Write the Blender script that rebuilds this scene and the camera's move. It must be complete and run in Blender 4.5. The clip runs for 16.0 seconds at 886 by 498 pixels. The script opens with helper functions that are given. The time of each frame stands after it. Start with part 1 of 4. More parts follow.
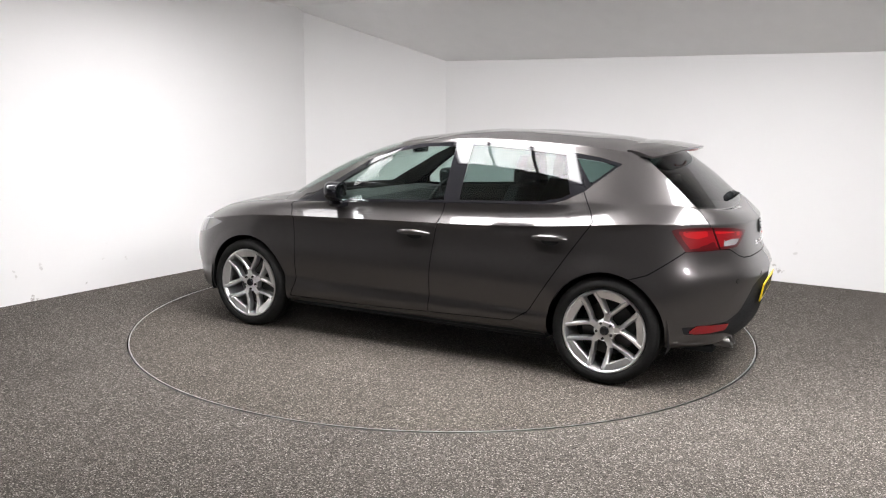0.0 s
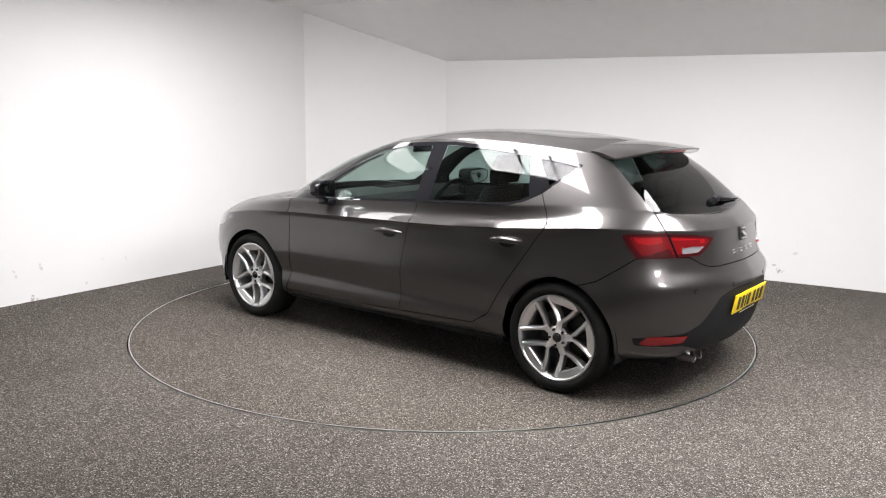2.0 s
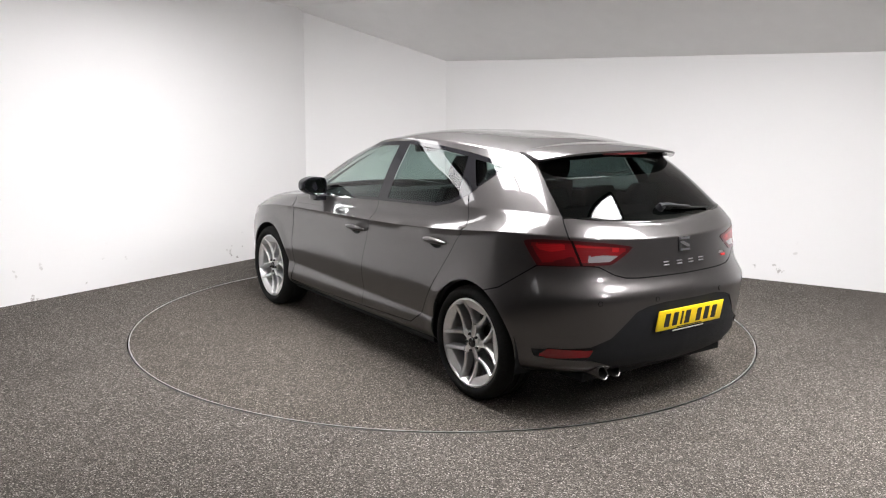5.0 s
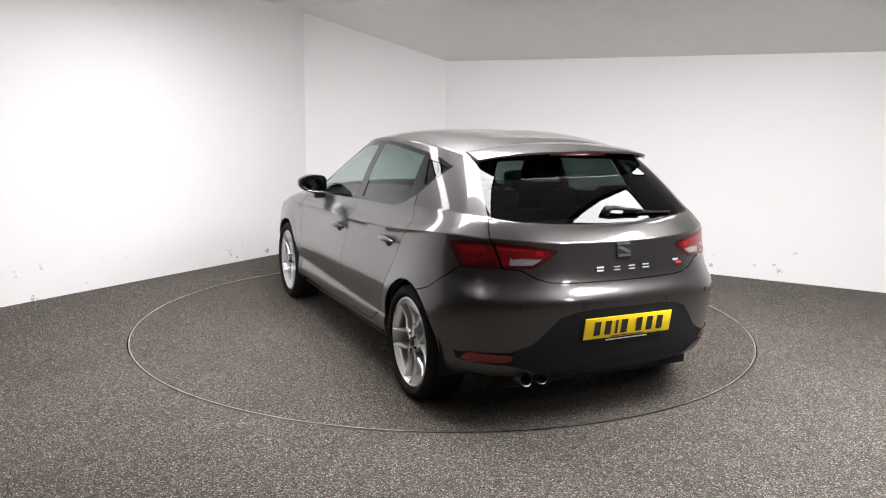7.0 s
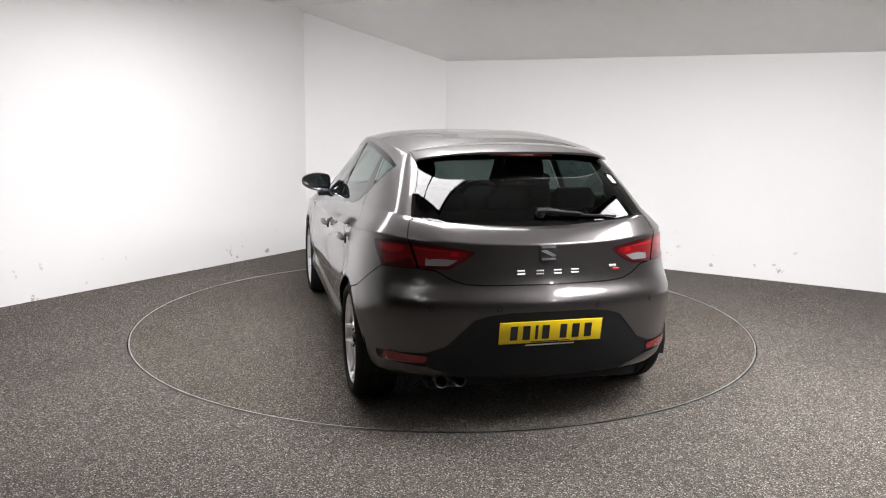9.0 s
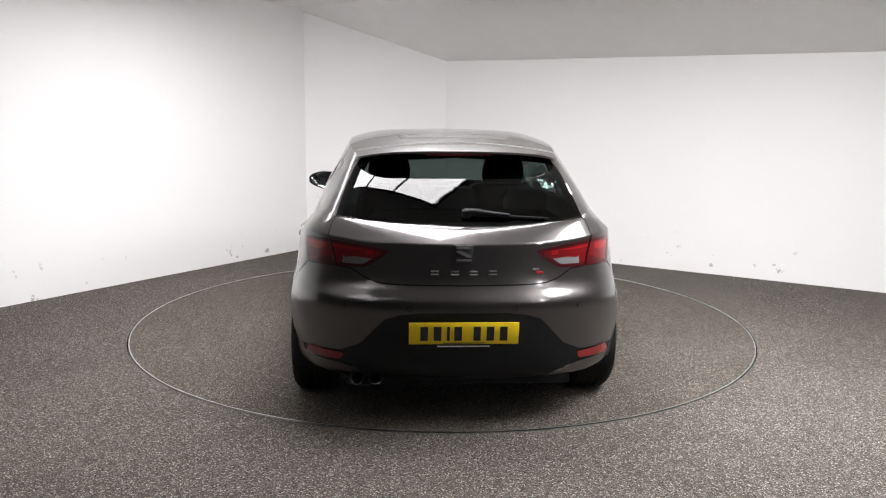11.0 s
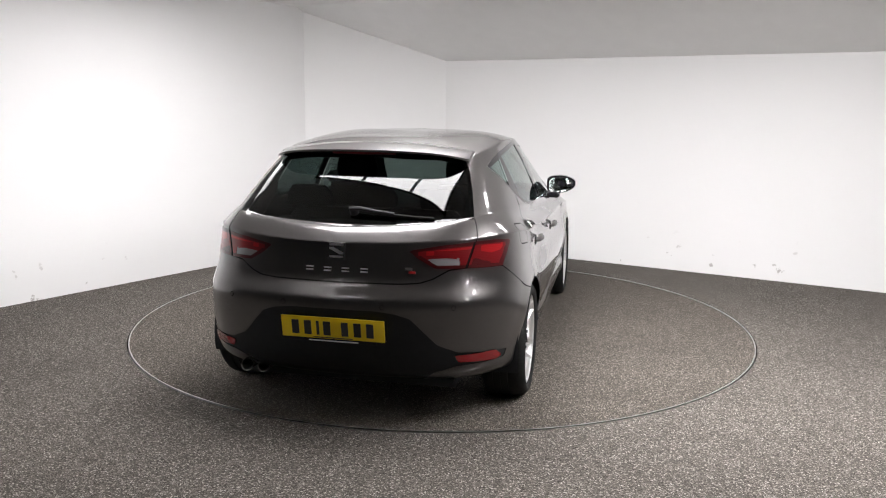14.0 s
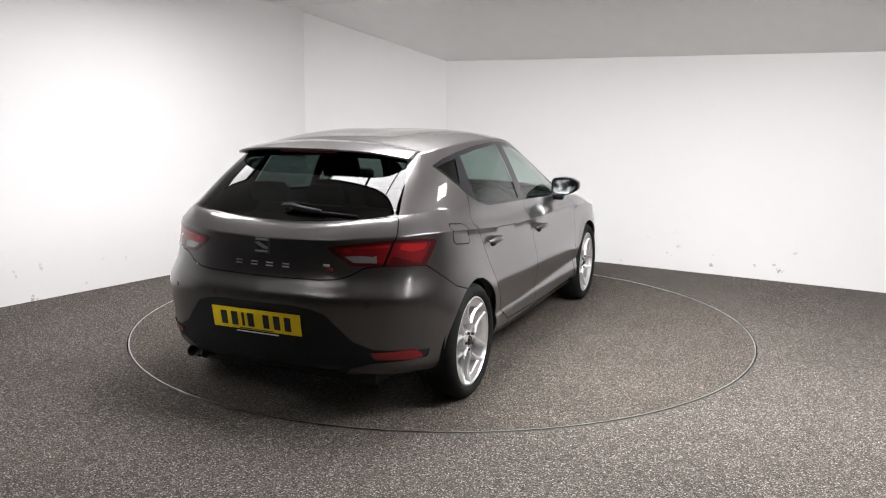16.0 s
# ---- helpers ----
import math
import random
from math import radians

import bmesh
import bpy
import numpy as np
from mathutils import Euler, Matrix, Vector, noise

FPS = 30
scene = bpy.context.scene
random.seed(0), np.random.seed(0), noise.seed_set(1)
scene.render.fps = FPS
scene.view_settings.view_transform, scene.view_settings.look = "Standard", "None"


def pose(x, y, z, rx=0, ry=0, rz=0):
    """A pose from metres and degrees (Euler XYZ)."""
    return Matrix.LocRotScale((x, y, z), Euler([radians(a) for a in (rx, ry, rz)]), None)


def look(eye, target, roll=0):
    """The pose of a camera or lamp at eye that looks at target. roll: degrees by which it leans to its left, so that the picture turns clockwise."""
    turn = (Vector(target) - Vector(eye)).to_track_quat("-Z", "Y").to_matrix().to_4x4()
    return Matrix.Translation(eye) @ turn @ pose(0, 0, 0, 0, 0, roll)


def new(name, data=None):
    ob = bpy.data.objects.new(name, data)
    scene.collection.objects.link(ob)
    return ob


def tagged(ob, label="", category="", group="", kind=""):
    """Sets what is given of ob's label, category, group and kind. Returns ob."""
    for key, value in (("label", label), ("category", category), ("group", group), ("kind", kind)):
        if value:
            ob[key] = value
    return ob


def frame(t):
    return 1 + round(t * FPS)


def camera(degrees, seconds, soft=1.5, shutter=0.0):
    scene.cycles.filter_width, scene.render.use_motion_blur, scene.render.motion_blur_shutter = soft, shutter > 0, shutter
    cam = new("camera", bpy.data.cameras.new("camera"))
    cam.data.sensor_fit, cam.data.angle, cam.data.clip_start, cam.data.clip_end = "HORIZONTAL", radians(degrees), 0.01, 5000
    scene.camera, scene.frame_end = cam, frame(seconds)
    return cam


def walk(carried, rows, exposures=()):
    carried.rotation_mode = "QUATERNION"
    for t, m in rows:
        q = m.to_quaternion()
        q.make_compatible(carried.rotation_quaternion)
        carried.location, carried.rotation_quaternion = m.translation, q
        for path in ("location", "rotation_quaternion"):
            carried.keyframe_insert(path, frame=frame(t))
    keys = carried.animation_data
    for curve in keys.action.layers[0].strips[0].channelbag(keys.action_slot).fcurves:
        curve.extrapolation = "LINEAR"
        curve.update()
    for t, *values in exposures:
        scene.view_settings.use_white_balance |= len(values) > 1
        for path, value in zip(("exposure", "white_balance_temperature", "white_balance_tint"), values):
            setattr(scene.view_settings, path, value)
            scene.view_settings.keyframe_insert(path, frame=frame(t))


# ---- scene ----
cam = camera(57.24, 16.0, soft=1.1)
EYE = Vector((0.0, -5.971, 1.5535))
WAY = Vector((-0.000295, 0.98547, -0.169848))
walk(cam, [(0.0, look(EYE, EYE + WAY, 0.672)), (16.0, look(EYE, EYE + WAY, 0.672))])
scene.view_settings.exposure = 0.08

# ---- light: the studio's own ceiling panels, unseen fill lamps added for the walls, the world outside is black ----
world = bpy.data.worlds.new("world")
world.use_nodes = True
world.node_tree.nodes["Background"].inputs[0].default_value = (0.02, 0.02, 0.02, 1)
world.node_tree.nodes["Background"].inputs[1].default_value = 0.2
scene.world = world
PANEL_GLOW = 24.0
STRIP_GLOW = 9.0
FILL_GLOW = 14.0
FAR_FILL_GLOW = 76.0


# ---- materials ----
def material(name, color, rough=0.5, metal=0.0, coat=0.0, coat_rough=0.03, spec=0.5):
    m = bpy.data.materials.new(name)
    m.use_nodes = True
    b = m.node_tree.nodes["Principled BSDF"]
    b.inputs["Base Color"].default_value = (*color, 1)
    b.inputs["Roughness"].default_value = rough
    b.inputs["Metallic"].default_value = metal
    b.inputs["Coat Weight"].default_value = coat
    b.inputs["Coat Roughness"].default_value = coat_rough
    b.inputs["Specular IOR Level"].default_value = spec
    return m


def nodes_of(m):
    return m.node_tree.nodes, m.node_tree.links, m.node_tree.nodes["Principled BSDF"]


def add_noise(m, scale, low, high, detail=4.0, bump=0.0, bump_scale=None, rough=None, object_space=True):
    """Colour between low and high by two scales of noise, with fine relief."""
    n, l, b = nodes_of(m)
    co = n.new("ShaderNodeTexCoord")
    t1 = n.new("ShaderNodeTexNoise")
    t1.inputs["Scale"].default_value, t1.inputs["Detail"].default_value = scale, detail
    t2 = n.new("ShaderNodeTexNoise")
    t2.inputs["Scale"].default_value = scale * 0.09
    mix = n.new("ShaderNodeMath")
    mix.operation = "MULTIPLY_ADD"
    mix.inputs[1].default_value = 0.6
    half = n.new("ShaderNodeMath")
    half.operation = "MULTIPLY"
    half.inputs[1].default_value = 0.4
    ramp = n.new("ShaderNodeValToRGB")
    ramp.color_ramp.elements[0].position, ramp.color_ramp.elements[1].position = 0.3, 0.7
    ramp.color_ramp.elements[0].color, ramp.color_ramp.elements[1].color = (*low, 1), (*high, 1)
    for t in (t1, t2):
        l.new(co.outputs["Object"], t.inputs["Vector"])
    l.new(t2.outputs["Fac"], half.inputs[0])
    l.new(t1.outputs["Fac"], mix.inputs[0])
    l.new(half.outputs[0], mix.inputs[2])
    l.new(mix.outputs[0], ramp.inputs[0])
    l.new(ramp.outputs[0], b.inputs["Base Color"])
    if bump:
        bp = n.new("ShaderNodeBump")
        bp.inputs["Strength"].default_value, bp.inputs["Distance"].default_value = bump, 0.002
        t3 = n.new("ShaderNodeTexNoise")
        t3.inputs["Scale"].default_value = bump_scale or scale
        l.new(co.outputs["Object"], t3.inputs["Vector"])
        l.new(t3.outputs["Fac"], bp.inputs["Height"])
        l.new(bp.outputs[0], b.inputs["Normal"])
    return m


def glow(name, color, strength):
    m = bpy.data.materials.new(name)
    m.use_nodes = True
    n, l = m.node_tree.nodes, m.node_tree.links
    n.remove(n["Principled BSDF"])
    e = n.new("ShaderNodeEmission")
    e.inputs[0].default_value, e.inputs[1].default_value = (*color, 1), strength
    l.new(e.outputs[0], n["Material Output"].inputs["Surface"])
    return m


def pane_glass(name, tint, rough=0.0):
    """Thin tinted pane: tinted see-through with a mirror gloss that grows towards grazing, alike from both sides."""
    m = bpy.data.materials.new(name)
    m.use_nodes = True
    n, l = m.node_tree.nodes, m.node_tree.links
    n.remove(n["Principled BSDF"])
    see, gloss, mix, facing = n.new("ShaderNodeBsdfTransparent"), n.new("ShaderNodeBsdfGlossy"), n.new("ShaderNodeMixShader"), n.new("ShaderNodeLayerWeight")
    see.inputs[0].default_value = (*tint, 1)
    gloss.inputs["Color"].default_value, gloss.inputs["Roughness"].default_value = (1, 1, 1, 1), rough
    facing.inputs["Blend"].default_value = 0.5
    power, scale = n.new("ShaderNodeMath"), n.new("ShaderNodeMath")
    power.operation, power.inputs[1].default_value = "POWER", 4.5
    scale.operation, scale.inputs[1].default_value, scale.inputs[2].default_value = "MULTIPLY_ADD", 0.90, 0.028
    l.new(facing.outputs["Facing"], power.inputs[0])
    l.new(power.outputs[0], scale.inputs[0])
    l.new(scale.outputs[0], mix.inputs[0])
    l.new(see.outputs[0], mix.inputs[1])
    l.new(gloss.outputs[0], mix.inputs[2])
    l.new(mix.outputs[0], n["Material Output"].inputs["Surface"])
    return m


def carpet_material(name, tone):
    """Short-pile fleck carpet: grey-brown with pale and dark flecks and soft wear."""
    m = material(name, (0.16, 0.15, 0.135), 0.95, spec=0.15)
    n, l, b = nodes_of(m)

    def shade(c):
        return (c[0] * tone[0], c[1] * tone[1], c[2] * tone[2], 1)
    co = n.new("ShaderNodeTexCoord")
    fleck = n.new("ShaderNodeTexVoronoi")
    fleck.inputs["Scale"].default_value = 190
    wear = n.new("ShaderNodeTexNoise")
    wear.inputs["Scale"].default_value, wear.inputs["Detail"].default_value = 1.3, 5
    mid = n.new("ShaderNodeTexNoise")
    mid.inputs["Scale"].default_value, mid.inputs["Detail"].default_value = 60, 4
    for t in (fleck, wear, mid):
        l.new(co.outputs["Object"], t.inputs["Vector"])
    sep = n.new("ShaderNodeSeparateColor")
    l.new(fleck.outputs["Color"], sep.inputs[0])
    ramp = n.new("ShaderNodeValToRGB")
    e = ramp.color_ramp.elements
    e[0].position, e[0].color = 0.0, shade((0.024, 0.021, 0.018))
    e[1].position, e[1].color = 1.0, shade((0.37, 0.348, 0.318))
    for pos, c in ((0.25, (0.064, 0.0575, 0.051)), (0.7, (0.098, 0.089, 0.080)), (0.88, (0.172, 0.159, 0.143))):
        el = e.new(pos)
        el.color = shade(c)
    l.new(sep.outputs[0], ramp.inputs[0])
    mul = n.new("ShaderNodeMixRGB")
    mul.blend_type = "MULTIPLY"
    mul.inputs[0].default_value = 0.55
    r2 = n.new("ShaderNodeValToRGB")
    r2.color_ramp.elements[0].position, r2.color_ramp.elements[0].color = 0.3, (0.62, 0.60, 0.58, 1)
    r2.color_ramp.elements[1].position, r2.color_ramp.elements[1].color = 0.7, (1.25, 1.23, 1.2, 1)
    add = n.new("ShaderNodeMath")
    add.operation = "MULTIPLY_ADD"
    add.inputs[1].default_value = 0.5
    hf = n.new("ShaderNodeMath")
    hf.operation = "MULTIPLY"
    hf.inputs[1].default_value = 0.5
    l.new(mid.outputs["Fac"], hf.inputs[0])
    l.new(wear.outputs["Fac"], add.inputs[0])
    l.new(hf.outputs[0], add.inputs[2])
    l.new(add.outputs[0], r2.inputs[0])
    l.new(ramp.outputs[0], mul.inputs[1])
    l.new(r2.outputs[0], mul.inputs[2])
    l.new(mul.outputs[0], b.inputs["Base Color"])
    bp = n.new("ShaderNodeBump")
    bp.inputs["Strength"].default_value, bp.inputs["Distance"].default_value = 0.7, 0.003
    l.new(fleck.outputs["Distance"], bp.inputs["Height"])
    l.new(bp.outputs[0], b.inputs["Normal"])
    return m


def paint_material():
    """Warm grey metallic lacquer with fine flake under a clear coat."""
    m = material("grey_metallic_paint", (0.08, 0.072, 0.067), 0.31, 0.77, 1.0, 0.012)
    n, l, b = nodes_of(m)
    co = n.new("ShaderNodeTexCoord")
    v = n.new("ShaderNodeTexVoronoi")
    v.inputs["Scale"].default_value = 900
    l.new(co.outputs["Object"], v.inputs["Vector"])
    sep = n.new("ShaderNodeSeparateColor")
    l.new(v.outputs["Color"], sep.inputs[0])
    ramp = n.new("ShaderNodeValToRGB")
    ramp.color_ramp.elements[0].color, ramp.color_ramp.elements[1].color = (0.050, 0.0465, 0.0458, 1), (0.088, 0.0828, 0.0815, 1)
    l.new(sep.outputs[0], ramp.inputs[0])
    l.new(ramp.outputs[0], b.inputs["Base Color"])
    return m


def wall_material():
    m = material("white_painted_board", (0.80, 0.795, 0.79), 0.75, spec=0.2)
    n, l, b = nodes_of(m)
    co = n.new("ShaderNodeTexCoord")
    big, scuff = n.new("ShaderNodeTexNoise"), n.new("ShaderNodeTexNoise")
    big.inputs["Scale"].default_value, scuff.inputs["Scale"].default_value = 0.7, 9
    scuff.inputs["Detail"].default_value = 8
    geo = n.new("ShaderNodeSeparateXYZ")
    l.new(co.outputs["Object"], geo.inputs[0])
    for t in (big, scuff):
        l.new(co.outputs["Object"], t.inputs["Vector"])
    low = n.new("ShaderNodeMapRange")
    low.inputs[1].default_value, low.inputs[2].default_value, low.inputs[3].default_value, low.inputs[4].default_value = 0.04, 0.42, 1.0, 0.0
    l.new(geo.outputs[2], low.inputs[0])
    thr = n.new("ShaderNodeMapRange")
    thr.inputs[1].default_value, thr.inputs[2].default_value = 0.66, 0.70
    l.new(scuff.outputs["Fac"], thr.inputs[0])
    both = n.new("ShaderNodeMath")
    both.operation = "MULTIPLY"
    l.new(low.outputs[0], both.inputs[0])
    l.new(thr.outputs[0], both.inputs[1])
    ramp = n.new("ShaderNodeValToRGB")
    ramp.color_ramp.elements[0].color, ramp.color_ramp.elements[1].color = (0.785, 0.78, 0.775, 1), (0.83, 0.825, 0.82, 1)
    l.new(big.outputs["Fac"], ramp.inputs[0])
    mix = n.new("ShaderNodeMixRGB")
    mix.inputs[2].default_value = (0.42, 0.40, 0.38, 1)
    l.new(both.outputs[0], mix.inputs[0])
    l.new(ramp.outputs[0], mix.inputs[1])
    l.new(mix.outputs[0], b.inputs["Base Color"])
    bp = n.new("ShaderNodeBump")
    bp.inputs["Strength"].default_value, bp.inputs["Distance"].default_value = 0.15, 0.002
    l.new(big.outputs["Fac"], bp.inputs["Height"])
    l.new(bp.outputs[0], b.inputs["Normal"])
    return m


def red_lens_material(name, color, rough=0.3):
    """Ribbed red lamp plastic under a clear cover."""
    m = material(name, color, rough, 0.0, 0.6, 0.02, 0.3)
    n, l, b = nodes_of(m)
    co = n.new("ShaderNodeTexCoord")
    w = n.new("ShaderNodeTexWave")
    w.bands_direction = "Z"
    w.inputs["Scale"].default_value = 38
    l.new(co.outputs["Object"], w.inputs["Vector"])
    bp = n.new("ShaderNodeBump")
    bp.inputs["Strength"].default_value, bp.inputs["Distance"].default_value = 0.15, 0.002
    l.new(w.outputs["Fac"], bp.inputs["Height"])
    l.new(bp.outputs[0], b.inputs["Normal"])
    return m


CARPET = carpet_material("fleck_carpet", (0.94, 0.94, 0.94))
DISC_CARPET = carpet_material("turntable_fleck_carpet", (0.86, 0.845, 0.82))
WALL = wall_material()
CEILING = add_noise(material("ceiling_board", (0.72, 0.715, 0.70), 0.85, spec=0.2), 6, (0.81, 0.805, 0.795), (0.85, 0.845, 0.835))
# grey of the added unseen surfaces, set by how dark the car's reflections are
BACK = add_noise(material("unseen_dark_grey", (0.12, 0.12, 0.12), 0.9, spec=0.2), 5, (0.11, 0.11, 0.11), (0.14, 0.14, 0.14))
PANEL = glow("panel_diffuser", (1.0, 0.974, 0.988), PANEL_GLOW)
FAR_FILL = glow("far_fill_diffuser", (1.0, 0.974, 0.988), FAR_FILL_GLOW)
STRIP = glow("strip_diffuser", (1.0, 0.974, 0.988), STRIP_GLOW)
FILL = glow("fill_lamp_diffuser", (1.0, 0.974, 0.988), FILL_GLOW)
ALU = add_noise(material("aluminium_trim", (0.6, 0.6, 0.6), 0.35, 1.0), 40, (0.5, 0.5, 0.5), (0.66, 0.66, 0.65))
PAINT = paint_material()
# near-black that paints the shade in panel gaps and behind the door handles
SEAM = material("seam_shadow_gap", (0.012, 0.012, 0.012), 0.8, spec=0.1)
TRIM = material("gloss_black_trim", (0.008, 0.008, 0.010), 0.06, 0.0, 0.0)
RUBBER = add_noise(material("tyre_rubber", (0.018, 0.018, 0.018), 0.8, spec=0.15), 90, (0.008, 0.008, 0.008), (0.016, 0.016, 0.0155), bump=0.3, bump_scale=160)
PLASTIC = add_noise(material("black_textured_plastic", (0.022, 0.023, 0.025), 0.6, spec=0.22), 300, (0.009, 0.0100, 0.0115), (0.014, 0.0155, 0.0175), bump=0.25, bump_scale=600)
CABIN = add_noise(material("dark_cabin_trim", (0.03, 0.03, 0.032), 0.8), 120, (0.010, 0.010, 0.011), (0.020, 0.020, 0.021), bump=0.2)
CLOTH = add_noise(material("charcoal_seat_cloth", (0.035, 0.035, 0.037), 0.9, spec=0.2), 200, (0.010, 0.010, 0.011), (0.022, 0.022, 0.023), bump=0.4)
LINING = material("grey_headlining", (0.20, 0.20, 0.195), 0.95, spec=0.1)
ALLOY = add_noise(material("silver_alloy", (0.72, 0.72, 0.72), 0.33, 0.88, 0.5, 0.08), 60, (0.70, 0.70, 0.70), (0.80, 0.80, 0.80))
DARK_METAL = material("brake_dark_metal", (0.05, 0.05, 0.05), 0.5, 0.6)
STEEL = material("dull_steel", (0.12, 0.115, 0.11), 0.38, 1.0)
CHROME = material("satin_chrome", (0.85, 0.85, 0.86), 0.28, 1.0)
FRONT_GLASS = pane_glass("green_tinted_glass", (0.68, 0.79, 0.75))
REAR_GLASS = pane_glass("privacy_glass", (0.34, 0.43, 0.41))
DARK_GLASS = pane_glass("dark_rear_screen", (0.11, 0.135, 0.13))
CLEAR_PLASTIC = material("clear_lamp_plastic", (0.30, 0.30, 0.31), 0.15, 0.4, 1.0)
RED = red_lens_material("red_lamp_lens", (0.13, 0.003, 0.005))
BRIGHT_RED = red_lens_material("bright_red_lamp_lens", (0.27, 0.006, 0.008))
DEEP_RED = red_lens_material("deep_red_lamp_lens", (0.045, 0.002, 0.003))
REFLECTOR = red_lens_material("red_reflector", (0.20, 0.005, 0.008), 0.2)
YELLOW = material("yellow_plate_face", (0.86, 0.62, 0.015), 0.35, spec=0.4)
BLACK = material("black_print", (0.012, 0.012, 0.012), 0.5)
WHITE = material("white_print", (0.8, 0.8, 0.8), 0.5)
RED_PRINT = material("red_enamel", (0.45, 0.02, 0.02), 0.3)
MIRROR = material("mirror_glass", (0.80, 0.86, 0.85), 0.02, 1.0)


# ---- building helpers ----
def mesh_object(name, verts, faces, mat, parent=None, label="", smooth=False, normals=None):
    me = bpy.data.meshes.new(name)
    me.from_pydata([tuple(v) for v in verts], [], [tuple(f) for f in faces])
    me.materials.append(mat)
    if smooth:
        me.polygons.foreach_set("use_smooth", [True] * len(me.polygons))
    if normals is not None:
        me.normals_split_custom_set_from_vertices([tuple(v) for v in normals])
    ob = new(name, me)
    ob.parent = parent
    if label:
        tagged(ob, label)
    return ob


def part(name, bm, mat, parent=None, label="", smooth=True, angle=40):
    """Links a bmesh as one mesh object under a thing or a part."""
    bmesh.ops.recalc_face_normals(bm, faces=bm.faces)
    me = bpy.data.meshes.new(name)
    if smooth:
        lim = radians(angle)
        for f in bm.faces:
            f.smooth = True
        for e in bm.edges:
            if len(e.link_faces) == 2 and e.calc_face_angle(0) > lim:
                e.smooth = False
    bm.to_mesh(me)
    bm.free()
    me.materials.append(mat)
    ob = new(name, me)
    ob.parent = parent
    if label:
        tagged(ob, label)
    return ob


def box(bm, lo, hi, bevel=0.0, m=None):
    """A box from corner to corner, its edges bevelled."""
    res = bmesh.ops.create_cube(bm, size=1.0)
    vs = res["verts"]
    lo, hi = Vector(lo), Vector(hi)
    for v in vs:
        v.co = Vector((lo[i] + (hi[i] - lo[i]) * (v.co[i] + 0.5) for i in range(3)))
        if m is not None:
            v.co = m @ v.co
    if bevel:
        es = list({e for v in vs for e in v.link_edges})
        bmesh.ops.bevel(bm, geom=es, offset=bevel, segments=2, profile=0.5, affect="EDGES")
    return vs


def tube(bm, path, radii, sides=12, flat=1.0, caps=True):
    """A tube along a path; radii may vary; flat squeezes it upwards."""
    rings = []
    path = [Vector(p) for p in path]
    for i, p in enumerate(path):
        d = (path[min(i + 1, len(path) - 1)] - path[max(i - 1, 0)]).normalized()
        ref = Vector((0, 0, 1)) if abs(d.z) < 0.9 else Vector((1, 0, 0))
        a = d.cross(ref).normalized()
        b = a.cross(d).normalized()
        r = radii[i] if hasattr(radii, "__len__") else radii
        rings.append([bm.verts.new(p + a * r * math.cos(t) + b * r * flat * math.sin(t)) for t in (2 * math.pi * k / sides for k in range(sides))])
    for r0, r1 in zip(rings, rings[1:]):
        for k in range(sides):
            bm.faces.new((r0[k], r0[(k + 1) % sides], r1[(k + 1) % sides], r1[k]))
    if caps:
        bm.faces.new(rings[0][::-1])
        bm.faces.new(rings[-1])


def revolve(bm, profile, segments=64, closed=False):
    """Turns a profile of (radius, y) about the y axis."""
    rings = [[bm.verts.new((r * math.cos(t), y, r * math.sin(t))) for t in (2 * math.pi * k / segments for k in range(segments))] for r, y in profile]
    pairs = list(zip(rings, rings[1:])) + ([(rings[-1], rings[0])] if closed else [])
    for r0, r1 in pairs:
        for k in range(segments):
            bm.faces.new((r0[k], r0[(k + 1) % segments], r1[(k + 1) % segments], r1[k]))
    return rings


def slab(bm, pts, z0, z1):
    """An upright prism over a plan outline."""
    a = [bm.verts.new((x, y, z0)) for x, y in pts]
    b = [bm.verts.new((x, y, z1)) for x, y in pts]
    bm.faces.new(a[::-1])
    bm.faces.new(b)
    for i in range(len(pts)):
        j = (i + 1) % len(pts)
        bm.faces.new((a[i], a[j], b[j], b[i]))


# ---- the studio room ----
# outer runs are added unseen: dark for the car's flank, far_east white for its mirrors
CORNERS = [(-7.6, -6.1), (-4.7, -1.77), (-1.52, 2.98), (0.01, 3.31), (5.2, 0.27), (7.4, -1.02), (7.4, -9.5), (-7.6, -9.5)]
WALL_NAMES = ["wall_dark_west", "wall_west", "wall_north", "wall_east", "wall_far_east", "wall_side", "wall_south", "wall_far_west"]
WALL_LABELS = ["unseen dark grey wall added beyond the lit studio wall", "plain white painted studio wall meeting the carpet", "short white painted studio wall under the sloping ceiling",
               "white painted studio wall with scuffs near the carpet", "plain white painted wall run, unseen, added beyond the turntable", "unseen dark grey wall added to close the studio",
               "unseen dark grey wall added behind the open side of the studio", "unseen dark grey wall added beside the studio opening"]
CEIL = 2.60


